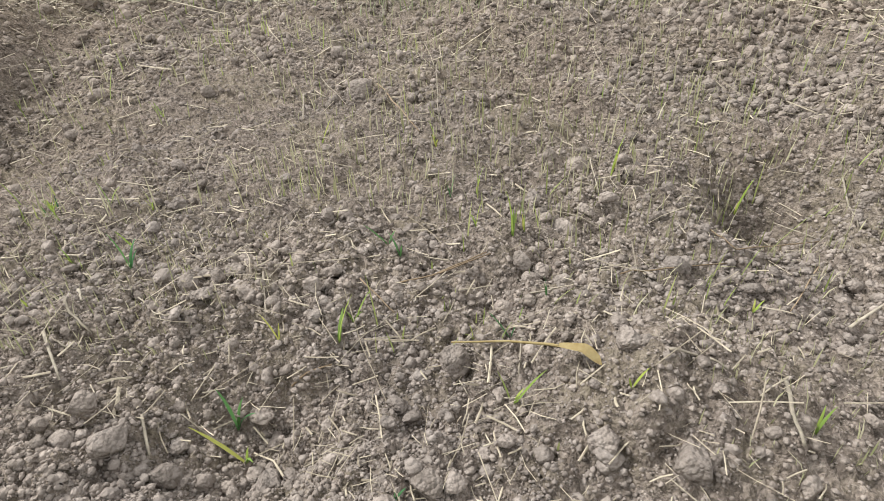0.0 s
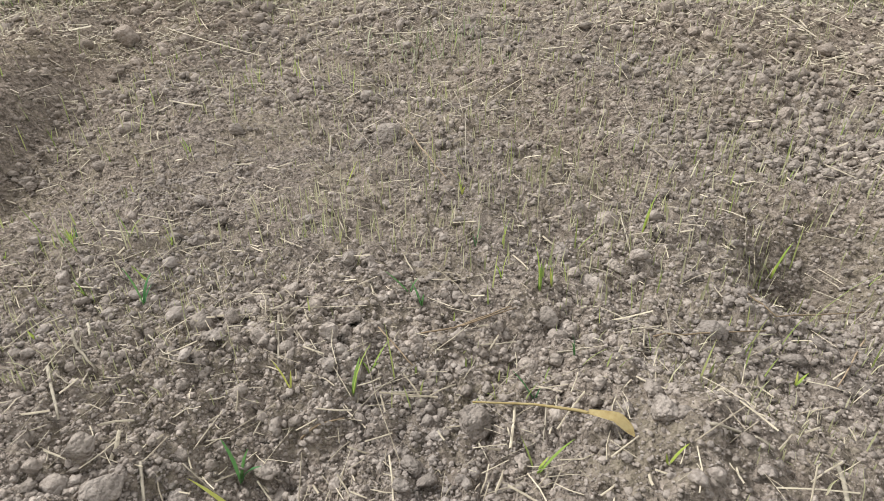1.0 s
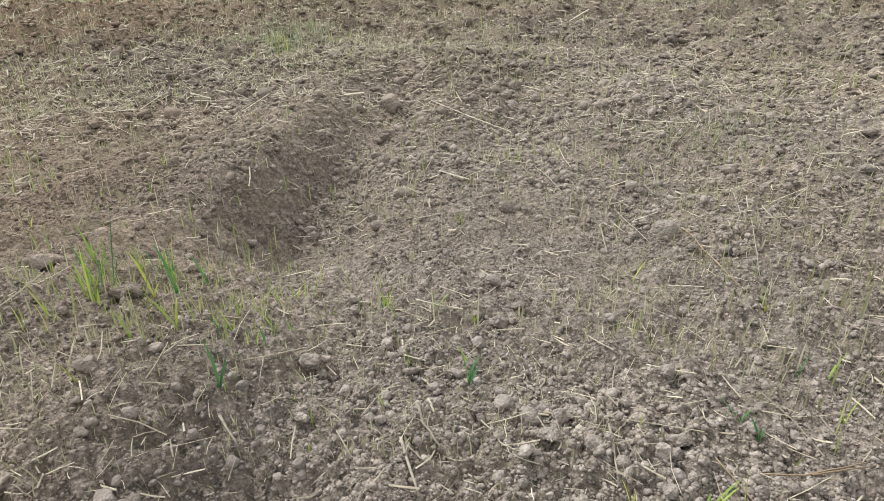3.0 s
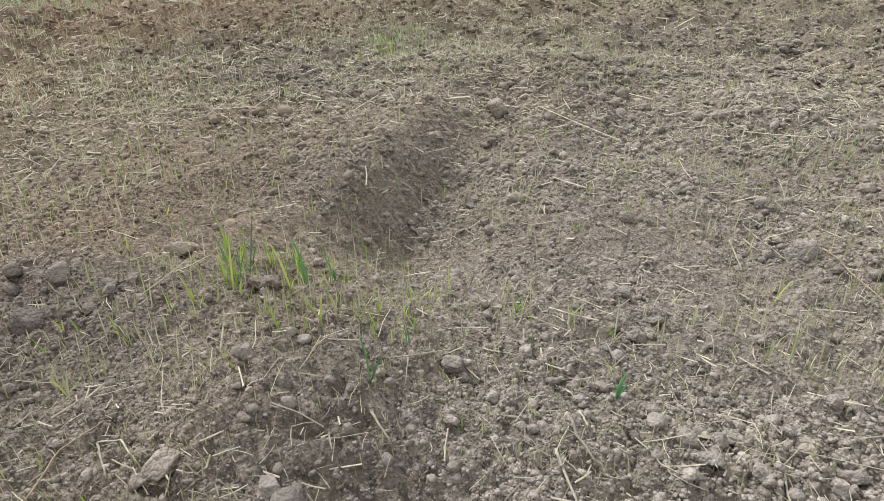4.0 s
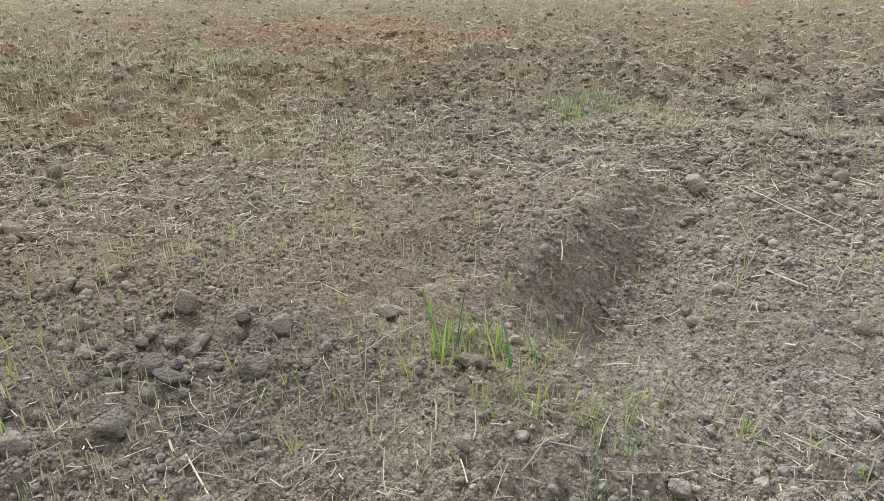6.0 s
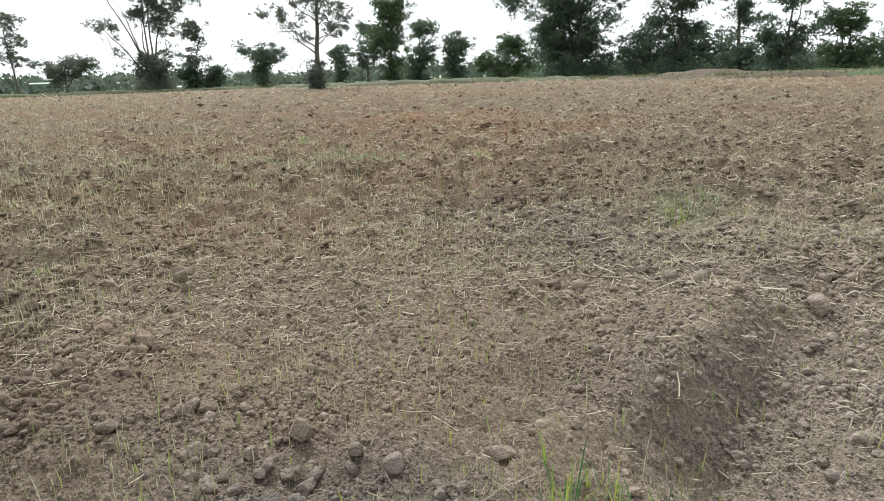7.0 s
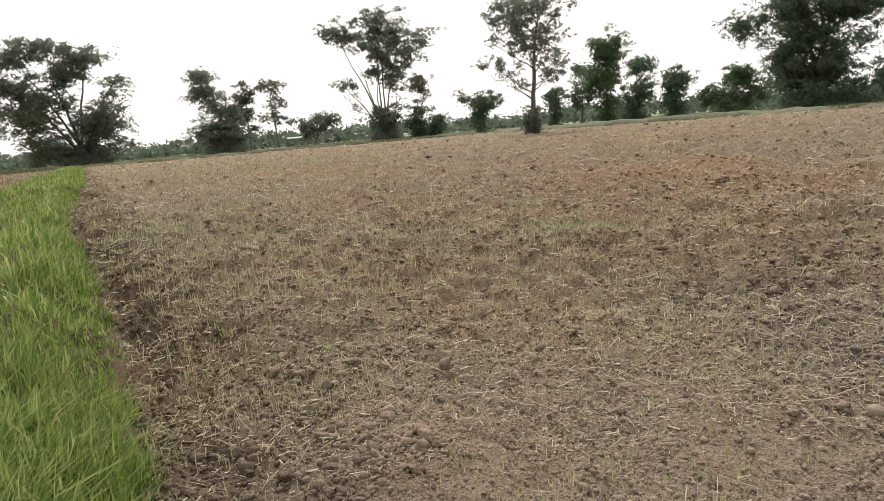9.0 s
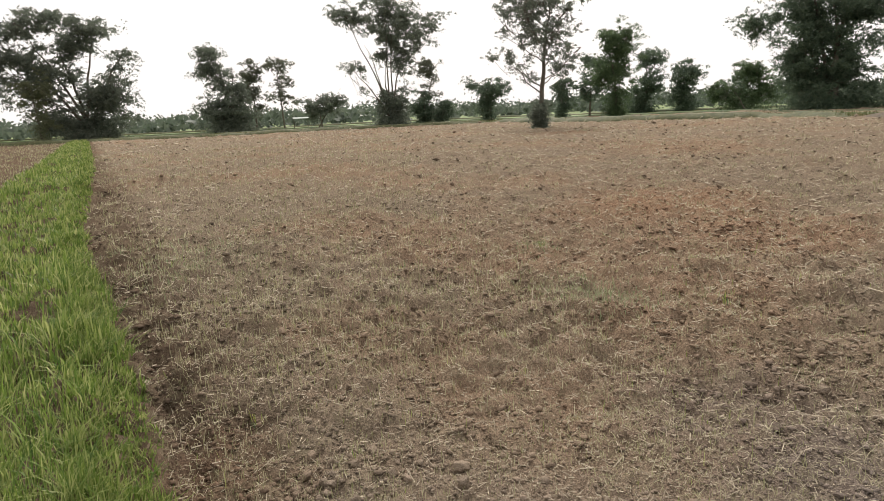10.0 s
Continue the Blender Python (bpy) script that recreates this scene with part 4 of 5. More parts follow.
dry_leaf()
seedling(-0.125, 0.553, 0.046, -0.20, 6, "y")
seedling(-0.058, 0.557, 0.080, 0.19, 6, "y")
seedling(0.093, 0.568, 0.029, -0.05, 6, "y")
seedling(0.134, 0.576, 0.046, -0.45, 6, "g")
seedling(0.143, 0.596, 0.029, 0.05, 6, "y")
seedling(0.175, 0.631, 0.037, -0.04, 6, "g")
seedling(0.139, 0.479, 0.053, 0.44, 6, "y")
seedling(0.419, 0.653, 0.023, 0.29, 6, "y")
seedling(0.400, 0.440, 0.041, 0.07, 6, "y")
seedling(-0.153, 0.467, 0.072, 0.00, 6, "g")
seedling(-0.131, 0.430, 0.066, -0.56, 6, "y")
seedling(0.085, 0.775, 0.047, 0.05, 6, "y")
seedling(0.079, 0.881, 0.052, 0.10, 6, "y")
seedling(0.150, 0.767, 0.057, 0.00, 6, "y")
seedling(0.041, 0.873, 0.046, 0.07, 6, "g")
seedling(0.285, 0.949, 0.076, 0.07, 6, "y")
seedling(0.486, 0.950, 0.073, 0.11, 6, "y")
seedling(-0.008, 0.699, 0.046, -0.18, 6, "g")
seedling(-0.028, 0.727, 0.037, -0.71, 6, "g")
seedling(0.001, 1.035, 0.057, -0.06, 6, "y")
seedling(-0.365, 0.696, 0.035, -0.38, 6, "y")
seedling(-0.602, 1.239, 0.040, -0.17, 6, "y")
seedling(0.037, 0.364, 0.021, 0.45, 6, "g")
seedling(0.244, 0.464, 0.031, 0.30, 6, "y")
seedling(-0.419, 0.559, 0.017, -0.23, 6, "y")
seedling(-0.995, 0.615, 0.055, -0.18, 22, "y")
seedling(-1.126, 0.728, 0.087, -0.06, 22, "y")
seedling(-1.051, 0.764, 0.070, -0.08, 22, "y")
seedling(-0.890, 0.653, 0.093, -0.17, 22, "y")
seedling(-0.908, 0.712, 0.105, -0.10, 22, "g")
seedling(-0.987, 0.781, 0.075, -0.14, 22, "y")
seedling(-0.908, 0.782, 0.073, -0.23, 22, "g")
seedling(-0.783, 0.520, 0.053, -0.17, 22, "y")
seedling(-0.744, 0.564, 0.059, -0.50, 22, "y")
seedling(-0.661, 0.583, 0.048, -0.27, 22, "y")
seedling(-0.689, 0.586, 0.033, -0.17, 22, "y")
seedling(-0.640, 0.627, 0.052, 0.08, 22, "y")
seedling(-0.624, 0.620, 0.046, -0.40, 22, "y")
seedling(-0.606, 0.634, 0.022, -0.20, 22, "y")
seedling(-0.603, 0.489, 0.075, 0.00, 22, "g")
seedling(-0.690, 0.757, 0.033, -0.33, 22, "y")
seedling(-0.506, 0.753, 0.045, -0.16, 22, "y")
seedling(-0.470, 0.817, 0.049, -0.04, 22, "y")
seedling(-0.349, 0.654, 0.064, -0.06, 22, "g")
seedling(-0.528, 0.530, 0.015, 0.10, 22, "y")
seedling(-0.466, 0.470, 0.018, 0.08, 22, "y")
seedling(-0.629, 1.268, 0.043, -0.17, 22, "y")
seedling(0.134, 0.751, 0.082, -0.02, 22, "y")
seedling(-0.003, 1.060, 0.044, -0.17, 22, "y")
seedling(-0.439, 0.668, 0.034, -0.12, 22, "y")
seedling(-0.198, 0.742, 0.018, -0.10, 22, "y")
seedling(-0.050, 0.598, 0.050, 0.38, 22, "y")
seedling(-1.256, 0.374, 0.055, -0.18, 35, "y")
seedling(-1.148, 0.414, 0.032, -0.23, 35, "y")
seedling(-1.115, 0.423, 0.042, -0.20, 35, "y")
seedling(-1.049, 0.445, 0.050, -0.10, 35, "y")
seedling(-0.970, 0.319, 0.042, -0.33, 35, "y")
seedling(-1.021, 0.518, 0.051, 0.00, 35, "y")
seedling(-0.991, 0.543, 0.062, -0.17, 35, "y")
seedling(-0.972, 0.538, 0.035, 0.06, 35, "y")
seedling(-0.664, 0.774, 0.053, 0.04, 35, "y")
seedling(-0.607, 0.734, 0.020, 0.25, 35, "y")
seedling(-0.551, 0.797, 0.037, -0.09, 35, "y")
seedling(-0.536, 0.782, 0.046, 0.11, 35, "y")
seedling(-0.407, 0.821, 0.044, 0.00, 35, "y")
seedling(-0.767, 0.425, 0.033, -0.29, 35, "y")
seedling(-0.772, 0.221, 0.022, 0.00, 35, "y")
seedling(-0.995, 0.154, 0.028, -0.23, 35, "y")
seedling(-1.132, 0.374, 0.038, -0.29, 35, "y")
seedling(-1.424, 1.184, 0.053, 0.00, 35, "y")
seedling(-0.210, 1.068, 0.049, 0.38, 35, "y")
seedling(-1.695, 0.714, 0.039, 0.00, 35, "y")
seedling(-1.793, 0.585, 0.029, -0.25, 35, "y")
seedling(-2.044, 1.214, 0.061, -0.07, 35, "y")
seedling(-0.794, 0.652, 0.035, 0.20, 35, "y")
seedling(-0.455, 1.933, 0.045, -0.20, 35, "y")
seedling(-1.384, 0.157, 0.022, -0.25, 50, "y")
seedling(-0.948, 0.512, 0.059, 0.00, 50, "y")
seedling(-1.022, 0.442, 0.040, -0.03, 50, "y")
seedling(-0.687, 0.624, 0.030, 0.14, 50, "y")
seedling(-1.300, 0.637, 0.056, 0.00, 50, "y")
seedling(-1.369, 0.779, 0.053, -0.06, 50, "y")
seedling(-1.794, 0.345, 0.045, -0.07, 50, "y")
seedling(-1.750, 0.406, 0.045, -0.07, 50, "y")
seedling(-1.637, 0.670, 0.047, 0.07, 50, "y")
seedling(-0.795, 1.236, 0.037, 0.00, 50, "y")

grass_tuft(-0.997, 0.616, 0.153, 16)
grass_tuft(-1.026, 0.736, 0.088, 9)
grass_tuft(-1.011, 0.789, 0.101, 12)
grass_tuft(-0.937, 0.795, 0.060, 10)
grass_tuft(-0.640, 0.589, 0.056, 9)
grass_tuft(-0.622, 0.611, 0.049, 5)
grass_tuft(-0.546, 0.794, 0.046, 5)
grass_tuft(-1.001, 0.642, 0.117, 8)
grass_tuft(-1.971, 2.461, 0.112, 14)
grass_tuft(-2.111, 2.553, 0.100, 8)
grass_tuft(-1.382, 0.196, 0.032, 8)
grass_tuft(-3.829, -0.342, 0.107, 12)
grass_tuft(-4.479, 3.396, 0.116, 10)
grass_tuft(-2.433, 0.075, 0.058, 6)
grass_tuft(-1.925, 2.343, 0.101, 9)
grass_tuft(-3.263, 0.102, 0.080, 5)
grass_tuft(-1.696, 2.149, 0.071, 6)
grass_tuft(-6.951, 2.958, 0.155, 12)
grass_tuft(-6.553, 1.183, 0.123, 8)
grass_tuft(-4.256, 3.221, 0.121, 12)
grass_tuft(-3.364, 3.534, 0.071, 7)
grass_tuft(-8.795, 3.071, 0.107, 6)

clod(0.073, 0.532, 0.0195)
clod(0.288, 0.393, 0.0215)
clod(0.217, 0.414, 0.0190)
clod(0.040, 0.463, 0.0115)
clod(-0.095, 0.399, 0.0182)
clod(-0.237, 0.395, 0.0213)
clod(-0.086, 0.671, 0.0144)
clod(-0.224, 0.637, 0.0139)
clod(-0.303, 0.651, 0.0083)
clod(-0.184, 1.287, 0.0315)
clod(0.647, 1.496, 0.0216)
clod(-0.189, 0.382, 0.0156)
clod(-0.111, 0.461, 0.0125)
clod(-0.130, 0.475, 0.0176)
clod(-0.092, 0.588, 0.0121)
clod(0.246, 0.511, 0.0151)
clod(0.380, 0.388, 0.0101)
clod(0.322, 0.462, 0.0091)
clod(0.062, 0.383, 0.0152)
clod(0.086, 0.387, 0.0126)
clod(0.024, 0.477, 0.0132)
clod(0.727, 1.189, 0.0220)
clod(-0.938, 1.347, 0.0183)
clod(0.163, 0.858, 0.0140)
clod(-0.120, 0.772, 0.0144)
clod(-0.227, 0.596, 0.0133)
clod(-0.178, 0.608, 0.0124)
clod(-0.340, 0.434, 0.0114)
clod(-0.280, 0.427, 0.0144)
clod(0.130, 0.424, 0.0105)
clod(0.018, 0.451, 0.0093)
clod(0.651, 0.908, 0.0198)
clod(0.229, 0.884, 0.0099)
clod(0.037, 0.515, 0.0086)
clod(0.115, 0.416, 0.0074)
clod(-0.551, 0.599, 0.0172)
clod(-0.088, 0.776, 0.0114)
clod(-1.173, 1.955, 0.0405)
clod(-0.920, 0.639, 0.0193)
clod(-0.500, 0.504, 0.0092)
clod(-1.013, 1.729, 0.0211)
clod(-0.212, 0.881, 0.0109)
clod(-0.000, 0.635, 0.0100)
clod(-1.397, 0.470, 0.0195)
clod(-1.297, 0.500, 0.0272)
clod(-1.231, 0.406, 0.0323)
clod(-0.729, 0.285, 0.0211)
clod(-0.736, 0.259, 0.0116)
clod(-0.947, 0.633, 0.0188)
clod(-0.756, 0.440, 0.0174)
clod(-0.687, 0.368, 0.0103)
clod(-1.007, 1.224, 0.0215)
clod(-0.373, 0.833, 0.0152)
clod(-0.214, 0.658, 0.0158)
clod(-1.064, 0.309, 0.0123)
clod(-0.959, 0.190, 0.0170)
clod(-0.943, 1.369, 0.0189)
clod(-1.058, 1.102, 0.0156)
clod(-0.604, 0.320, 0.0179)
clod(-1.180, 0.520, 0.0144)
clod(-1.157, 0.550, 0.0131)
clod(-0.919, 0.186, 0.0119)
clod(-0.532, 0.470, 0.0087)
clod(-0.429, 0.611, 0.0093)
clod(-1.226, 0.169, 0.0310)
clod(-1.267, 0.045, 0.0309)
clod(-1.440, 0.341, 0.0198)
clod(-1.830, 0.100, 0.0260)
clod(-1.169, 0.470, 0.0136)
clod(-1.273, 0.232, 0.0172)
clod(-1.566, 0.490, 0.0124)
clod(-0.983, 1.207, 0.0183)
clod(-1.094, 1.758, 0.0209)
clod(-1.073, 1.836, 0.0208)
clod(-1.057, 1.062, 0.0156)
clod(-1.417, 0.039, 0.0197)
clod(-1.372, 0.053, 0.0105)
clod(-2.779, 0.515, 0.0238)
clod(-2.269, 0.306, 0.0202)
clod(-1.264, 0.170, 0.0107)
clod(-2.853, 0.534, 0.0401)
clod(-1.594, 1.811, 0.0252)
clod(-2.654, -0.067, 0.0258)
clod(-2.293, -0.034, 0.0251)
clod(-2.128, -0.177, 0.0196)
clod(-1.930, 1.190, 0.0205)
clod(-1.899, 1.368, 0.0185)
clod(-2.671, 0.740, 0.0174)
clod(-1.889, 1.483, 0.0168)
clod(-3.023, 0.569, 0.0512)
clod(-2.698, 2.150, 0.0399)
clod(-2.915, 1.655, 0.0310)
clod(-2.933, 2.733, 0.0333)
clod(-2.926, 2.573, 0.0307)
clod(-4.841, -0.126, 0.0427)
clod(-2.810, 1.781, 0.0332)
clod(-3.951, 0.198, 0.0274)
clod(-4.893, 1.539, 0.0419)
clod(-11.885, 0.793, 0.0704)
slab(-1.200, 0.685, 0.039, 0.021)
slab(-1.535, 0.418, 0.033, 0.046)
slab(-1.284, 0.277, 0.037, 0.015)
slab(-2.150, 1.947, 0.033, 0.019)

stick("straw", (-0.068, 0.424), (-0.008, 0.434))
stick("straw", (-0.054, 0.531), (-0.036, 0.568), (-0.001, 0.603))
stick("stalk", (0.276, 0.485), (0.308, 0.495), (0.330, 0.484))
stick("stalk", (0.391, 0.496), (0.375, 0.441), (0.377, 0.412))
stick("straw", (0.022, 1.278), (0.098, 1.239), (0.169, 1.278))
stick("straw", (-0.570, 1.622), (-0.501, 1.534), (-0.420, 1.402))
stick("straw", (-0.139, 1.627), (-0.026, 1.307))
stick("straw", (-0.028, 1.329), (-0.006, 1.143))
stick("straw", (0.258, 1.007), (0.261, 0.839))
stick("straw", (0.195, 0.837), (0.229, 0.820), (0.268, 0.801))
stick("straw", (0.451, 1.033), (0.444, 0.946), (0.399, 0.845))
stick("twig", (0.393, 0.800), (0.422, 0.752), (0.573, 0.848))
stick("stalk", (0.630, 0.957), (0.625, 0.902), (0.614, 0.847))
stick("straw", (0.720, 1.114), (0.697, 0.970))
stick("straw", (-0.313, 0.600), (-0.274, 0.567), (-0.243, 0.554))
stick("stalk", (-0.376, 0.520), (-0.324, 0.461))
stick("straw", (-0.369, 0.517), (-0.338, 0.500), (-0.320, 0.505))
stick("stalk", (-0.230, 0.438), (-0.206, 0.400))
stick("straw", (-0.202, 0.456), (-0.156, 0.437))
stick("straw", (-0.773, 1.690), (-0.619, 1.480))
stick("straw", (-0.301, 1.726), (-0.203, 1.514))
stick("stalk", (-0.315, 1.314), (-0.270, 1.162))
stick("straw", (-0.304, 1.414), (-0.196, 1.211))
stick("twig", (-0.153, 1.316), (-0.031, 1.068))
stick("straw", (-0.465, 1.312), (-0.380, 1.366))
stick("straw", (0.034, 1.356), (0.160, 1.525))
stick("twig", (-0.102, 0.510), (-0.060, 0.529))
stick("stalk", (-0.168, 0.643), (-0.143, 0.571))
stick("straw", (0.292, 0.765), (0.286, 0.679))
stick("twig", (0.265, 0.682), (0.338, 0.705), (0.408, 0.735))
stick("straw", (0.542, 0.933), (0.573, 0.866))
stick("straw", (0.146, 0.560), (0.143, 0.509))
stick("straw", (0.157, 0.645), (0.261, 0.659))
stick("twig", (0.045, 0.670), (0.107, 0.705))
stick("straw", (0.015, 0.630), (0.060, 0.657))
stick("twig", (-0.052, 0.654), (-0.001, 0.603))
stick("twig", (0.531, 0.754), (0.450, 0.634))
stick("stalk", (0.513, 0.624), (0.572, 0.669))
stick("straw", (0.082, 0.511), (0.092, 0.491))
stick("straw", (-0.718, 1.252), (-0.664, 1.150))
stick("straw", (0.520, 1.402), (0.475, 1.236))
stick("straw", (-0.876, 1.763), (-0.716, 1.797))
stick("straw", (-0.936, 1.234), (-0.801, 1.159), (-0.651, 1.032))
stick("straw", (-0.038, 1.429), (-0.028, 1.175))
stick("stalk", (-0.579, 0.459), (-0.537, 0.439))
stick("straw", (0.057, 0.771), (0.079, 0.731))
stick("twig", (-0.014, 0.649), (0.038, 0.666), (0.101, 0.711))
stick("straw", (-1.304, 1.104), (-1.131, 1.053))
stick("straw", (0.155, 1.723), (0.202, 1.669))
stick("straw", (-1.066, 1.117), (-1.041, 1.103), (-1.025, 1.068))
stick("straw", (-0.571, 1.025), (-0.543, 1.029), (-0.512, 1.025))
stick("straw", (-0.473, 1.147), (-0.425, 1.118))
stick("stalk", (-0.847, 0.282), (-0.780, 0.251))
stick("stalk", (-0.847, 0.282), (-0.814, 0.293), (-0.761, 0.277))
stick("straw", (-0.700, 0.501), (-0.648, 0.511))
stick("straw", (-0.315, 0.756), (-0.283, 0.701))
stick("stalk", (-0.965, 0.248), (-0.979, 0.290))
stick("straw", (-0.703, 0.294), (-0.679, 0.296))
stick("straw", (-0.594, 0.559), (-0.575, 0.522))
stick("twig", (-0.825, 0.186), (-0.853, 0.246), (-0.860, 0.303))
stick("stalk", (-0.383, 0.574), (-0.363, 0.551), (-0.331, 0.531))
stick("stalk", (-0.375, 0.589), (-0.355, 0.566))
stick("straw", (-1.216, 1.059), (-1.120, 1.056))
stick("straw", (-0.950, 1.778), (-0.816, 1.577))
stick("straw", (-1.808, 1.204), (-1.660, 1.167))
stick("straw", (-2.080, 3.526), (-1.753, 3.106))
stick("straw", (-2.279, 1.384), (-2.116, 1.381))
stick("straw", (-2.406, 0.892), (-2.507, 0.975))
stick("straw", (-0.886, 1.775), (-0.784, 1.858))
stick("twig", (-1.625, 0.084), (-1.446, 0.137))
stick("twig", (-1.430, 0.202), (-1.441, 0.277))
stick("straw", (-0.816, 0.893), (-0.823, 0.998))
stick("straw", (-3.866, 0.002), (-3.794, 0.125))
stick("straw", (-2.372, 0.858), (-2.442, 0.944))
stick("straw", (-3.823, 2.093), (-4.040, 2.249))
stick("straw", (-1.934, 1.193), (-1.985, 1.252))
stick("straw", (-1.737, 1.158), (-1.657, 1.164))
stick("twig", (-2.664, -0.502), (-2.552, -0.350), (-2.599, -0.290))
stick("straw", (-3.849, 0.028), (-3.744, 0.138))
stick("straw", (-5.149, -0.442), (-5.347, -0.417))
stick("straw", (-6.596, 1.955), (-5.919, 1.851))
stick("straw", (-3.748, 2.104), (-3.312, 1.808))
stick("straw", (-3.878, 1.350), (-3.637, 1.243))
stick("straw", (-3.381, -0.626), (-3.364, -0.462))

for _ in range(46):
    a, d = clod_rng.uniform(0, 6.283), clod_rng.random() ** 0.6
    clod(-1.58 + 0.42 * d * math.cos(a), 0.22 + 0.22 * d * math.sin(a), clod_rng.uniform(0.009, 0.026))
for _ in range(64):
    a, d = clod_rng.uniform(0, 6.283), clod_rng.random() ** 0.6
    clod(-2.75 + 0.85 * d * math.cos(a), -0.02 + 0.36 * d * math.sin(a), clod_rng.uniform(0.012, 0.034))
for _ in range(50):
    clod(clod_rng.uniform(-1.3, 0.6), clod_rng.uniform(0.42, 1.5), clod_rng.uniform(0.008, 0.015))

# ---------------------------------------------------------------- trees
def build_tree(x, y, lobes, leaves, leaf, trunk, mat, label, seed, clump=0.75, stems=1, skirt=0.0, name="tree", flat=0.42, twigs=0.8, spread_stems=0.35):
    """A tree: lobes are (across, height, half width, half height, share of leaves); across runs to the right as seen from the field."""
    rng = np.random.default_rng(seed)
    away = Vector((x + 0.4, y + 0.2)).normalized()
    right = np.array([away.y, -away.x, 0.0])
    deep = np.array([away.x, away.y, 0.0])
    up = np.array([0, 0, 1.0])
    root = new(name)
    root.location = (x, y, 0.0)
    tagged(root, label, "tree")
    lobes = [(c, h, w * 1.2, v * 1.15, share) for c, h, w, v, share in lobes]
    leaves, clump = int(leaves * 2.9), clump * 0.85
    total = sum(l[4] for l in lobes)
    top = max(l[1] + 0.6 * l[3] for l in lobes)
    thick = trunk / stems ** 0.4
    wood, axes = [], []
    t = np.linspace(0, 1, 10)[:, None]
    for s in range(stems):
        aim = lobes[s % len(lobes)] if stems > 1 else lobes[0]
        foot = (right * rng.normal(0, spread_stems) + deep * rng.normal(0, spread_stems)) * (stems > 1)
        tip = right * (aim[0] * 0.75 + rng.normal(0, 0.3)) + deep * rng.normal(0, 0.4) + up * min(top * 0.92, aim[1] + aim[3] * 0.5)
        if aim[1] < top * 0.4:
            tip = right * rng.normal(0, 0.06 * top) + deep * rng.normal(0, 0.5) + up * top * rng.uniform(0.6, 0.85)
        wave = np.cumsum(rng.normal(0, 0.014 * top, (10, 3)), axis=0) * np.array([1, 1, 0.0]) * t
        out = t ** 1.25
        axis = foot + (tip - foot) * np.column_stack([out, out, t]) + wave - up * 0.2 * (1 - t)
        axes.append(axis)
        wood.append(tube(axis, thick * np.r_[1.45, np.linspace(1.0, 0.15, 9)], 8))
    ends, lines = [], []
    for c, h, w, v, share in lobes:
        hub = right * c + up * h
        boughs = []
        for _ in range(max(2, int(round(13 * share / total)))):
            d = rng.normal(size=3)
            d /= np.linalg.norm(d)
            goal = hub + 0.62 * (right * d[0] * w + deep * d[1] * w * 0.8 + up * d[2] * v)
            axis = axes[int(np.argmin([np.linalg.norm(a[-3] - goal) + rng.normal(0, 0.8) for a in axes]))]
            flatway = np.linalg.norm((goal - axis[4])[:2])
            z0 = np.clip(goal[2] - flatway * rng.uniform(0.5, 1.0) - 0.4, 0.1 * top, axis[-1, 2] * 0.9)
            start = np.array([np.interp(z0, axis[:, 2], axis[:, i]) for i in range(3)])
            bend = start + (goal - start) * np.array([0.6, 0.6, 0.35])
            u = np.linspace(0, 1, 8)[:, None]
            line = start * (1 - u) ** 2 + bend * 2 * u * (1 - u) + goal * u * u + rng.normal(0, 0.035 * np.linalg.norm(goal - start), (8, 3)) * np.sin(u * 3.1)
            boughs.append(line)
            wood.append(tube(line, np.linspace(thick * (1 - 0.75 * z0 / top) * rng.uniform(0.25, 0.4), 0.015, 8), 5))
        # ragged bunches of sprays with gaps between them, a few standing out on their own
        n = max(5, int(leaves * share / total / 170))
        d = rng.normal(size=(n, 3))
        d /= np.linalg.norm(d, axis=1, keepdims=True)
        d *= rng.random((n, 1)) ** 0.45 * np.exp(rng.normal(-0.04, 0.2, (n, 1)))
        place = hub + right * (d[:, :1] * w) + deep * (d[:, 1:2] * w * 0.85) + up * (d[:, 2:] * v)
        tips = np.stack([b[-2] for b in boughs])
        near = np.argmin(np.linalg.norm(place[:, None] - tips[None], axis=2), axis=1)
        pull = rng.uniform(0.0, 0.28, (n, 1))
        place = place * (1 - pull) + tips[near] * pull
        # some sprays sit back along the boughs
        back = rng.random(n) < 0.34
        for k in np.flatnonzero(back):
            place[k] = boughs[near[k]][rng.integers(2, 7)] + rng.normal(0, 0.85, 3) * clump
        ends.append(place)
        for k in range(n):
            if rng.random() < twigs:
                b = boughs[near[k]]
                start = b[rng.integers(3, 8)]
                mid = (start + place[k]) / 2 + rng.normal(0, 0.12, 3) * np.linalg.norm(place[k] - start)
                lines.append((start, mid, place[k]))
    for start, mid, end in lines[:420]:
        wood.append(tube([start, mid, end], (0.028, 0.02, 0.01), 3))
    v, q = joined(wood)
    part("trunk", mesh_from("trunk", v, q, M_BARK), root)
    # each bunch: a dozen flat sprays that droop a little at the twig ends
    bunch = np.concatenate(ends)
    bunch_size = clump * rng.uniform(0.55, 1.5, (len(bunch), 1, 1))
    centres = (bunch[:, None] + np.clip(rng.normal(size=(len(bunch), 12, 3)), -1.9, 1.9) * np.array([1.0, 1.0, 0.62]) * bunch_size * 0.72).reshape(-1, 3)
    per = 18
    size = 0.5 * clump * rng.uniform(0.5, 1.4, (len(centres), 1, 1))
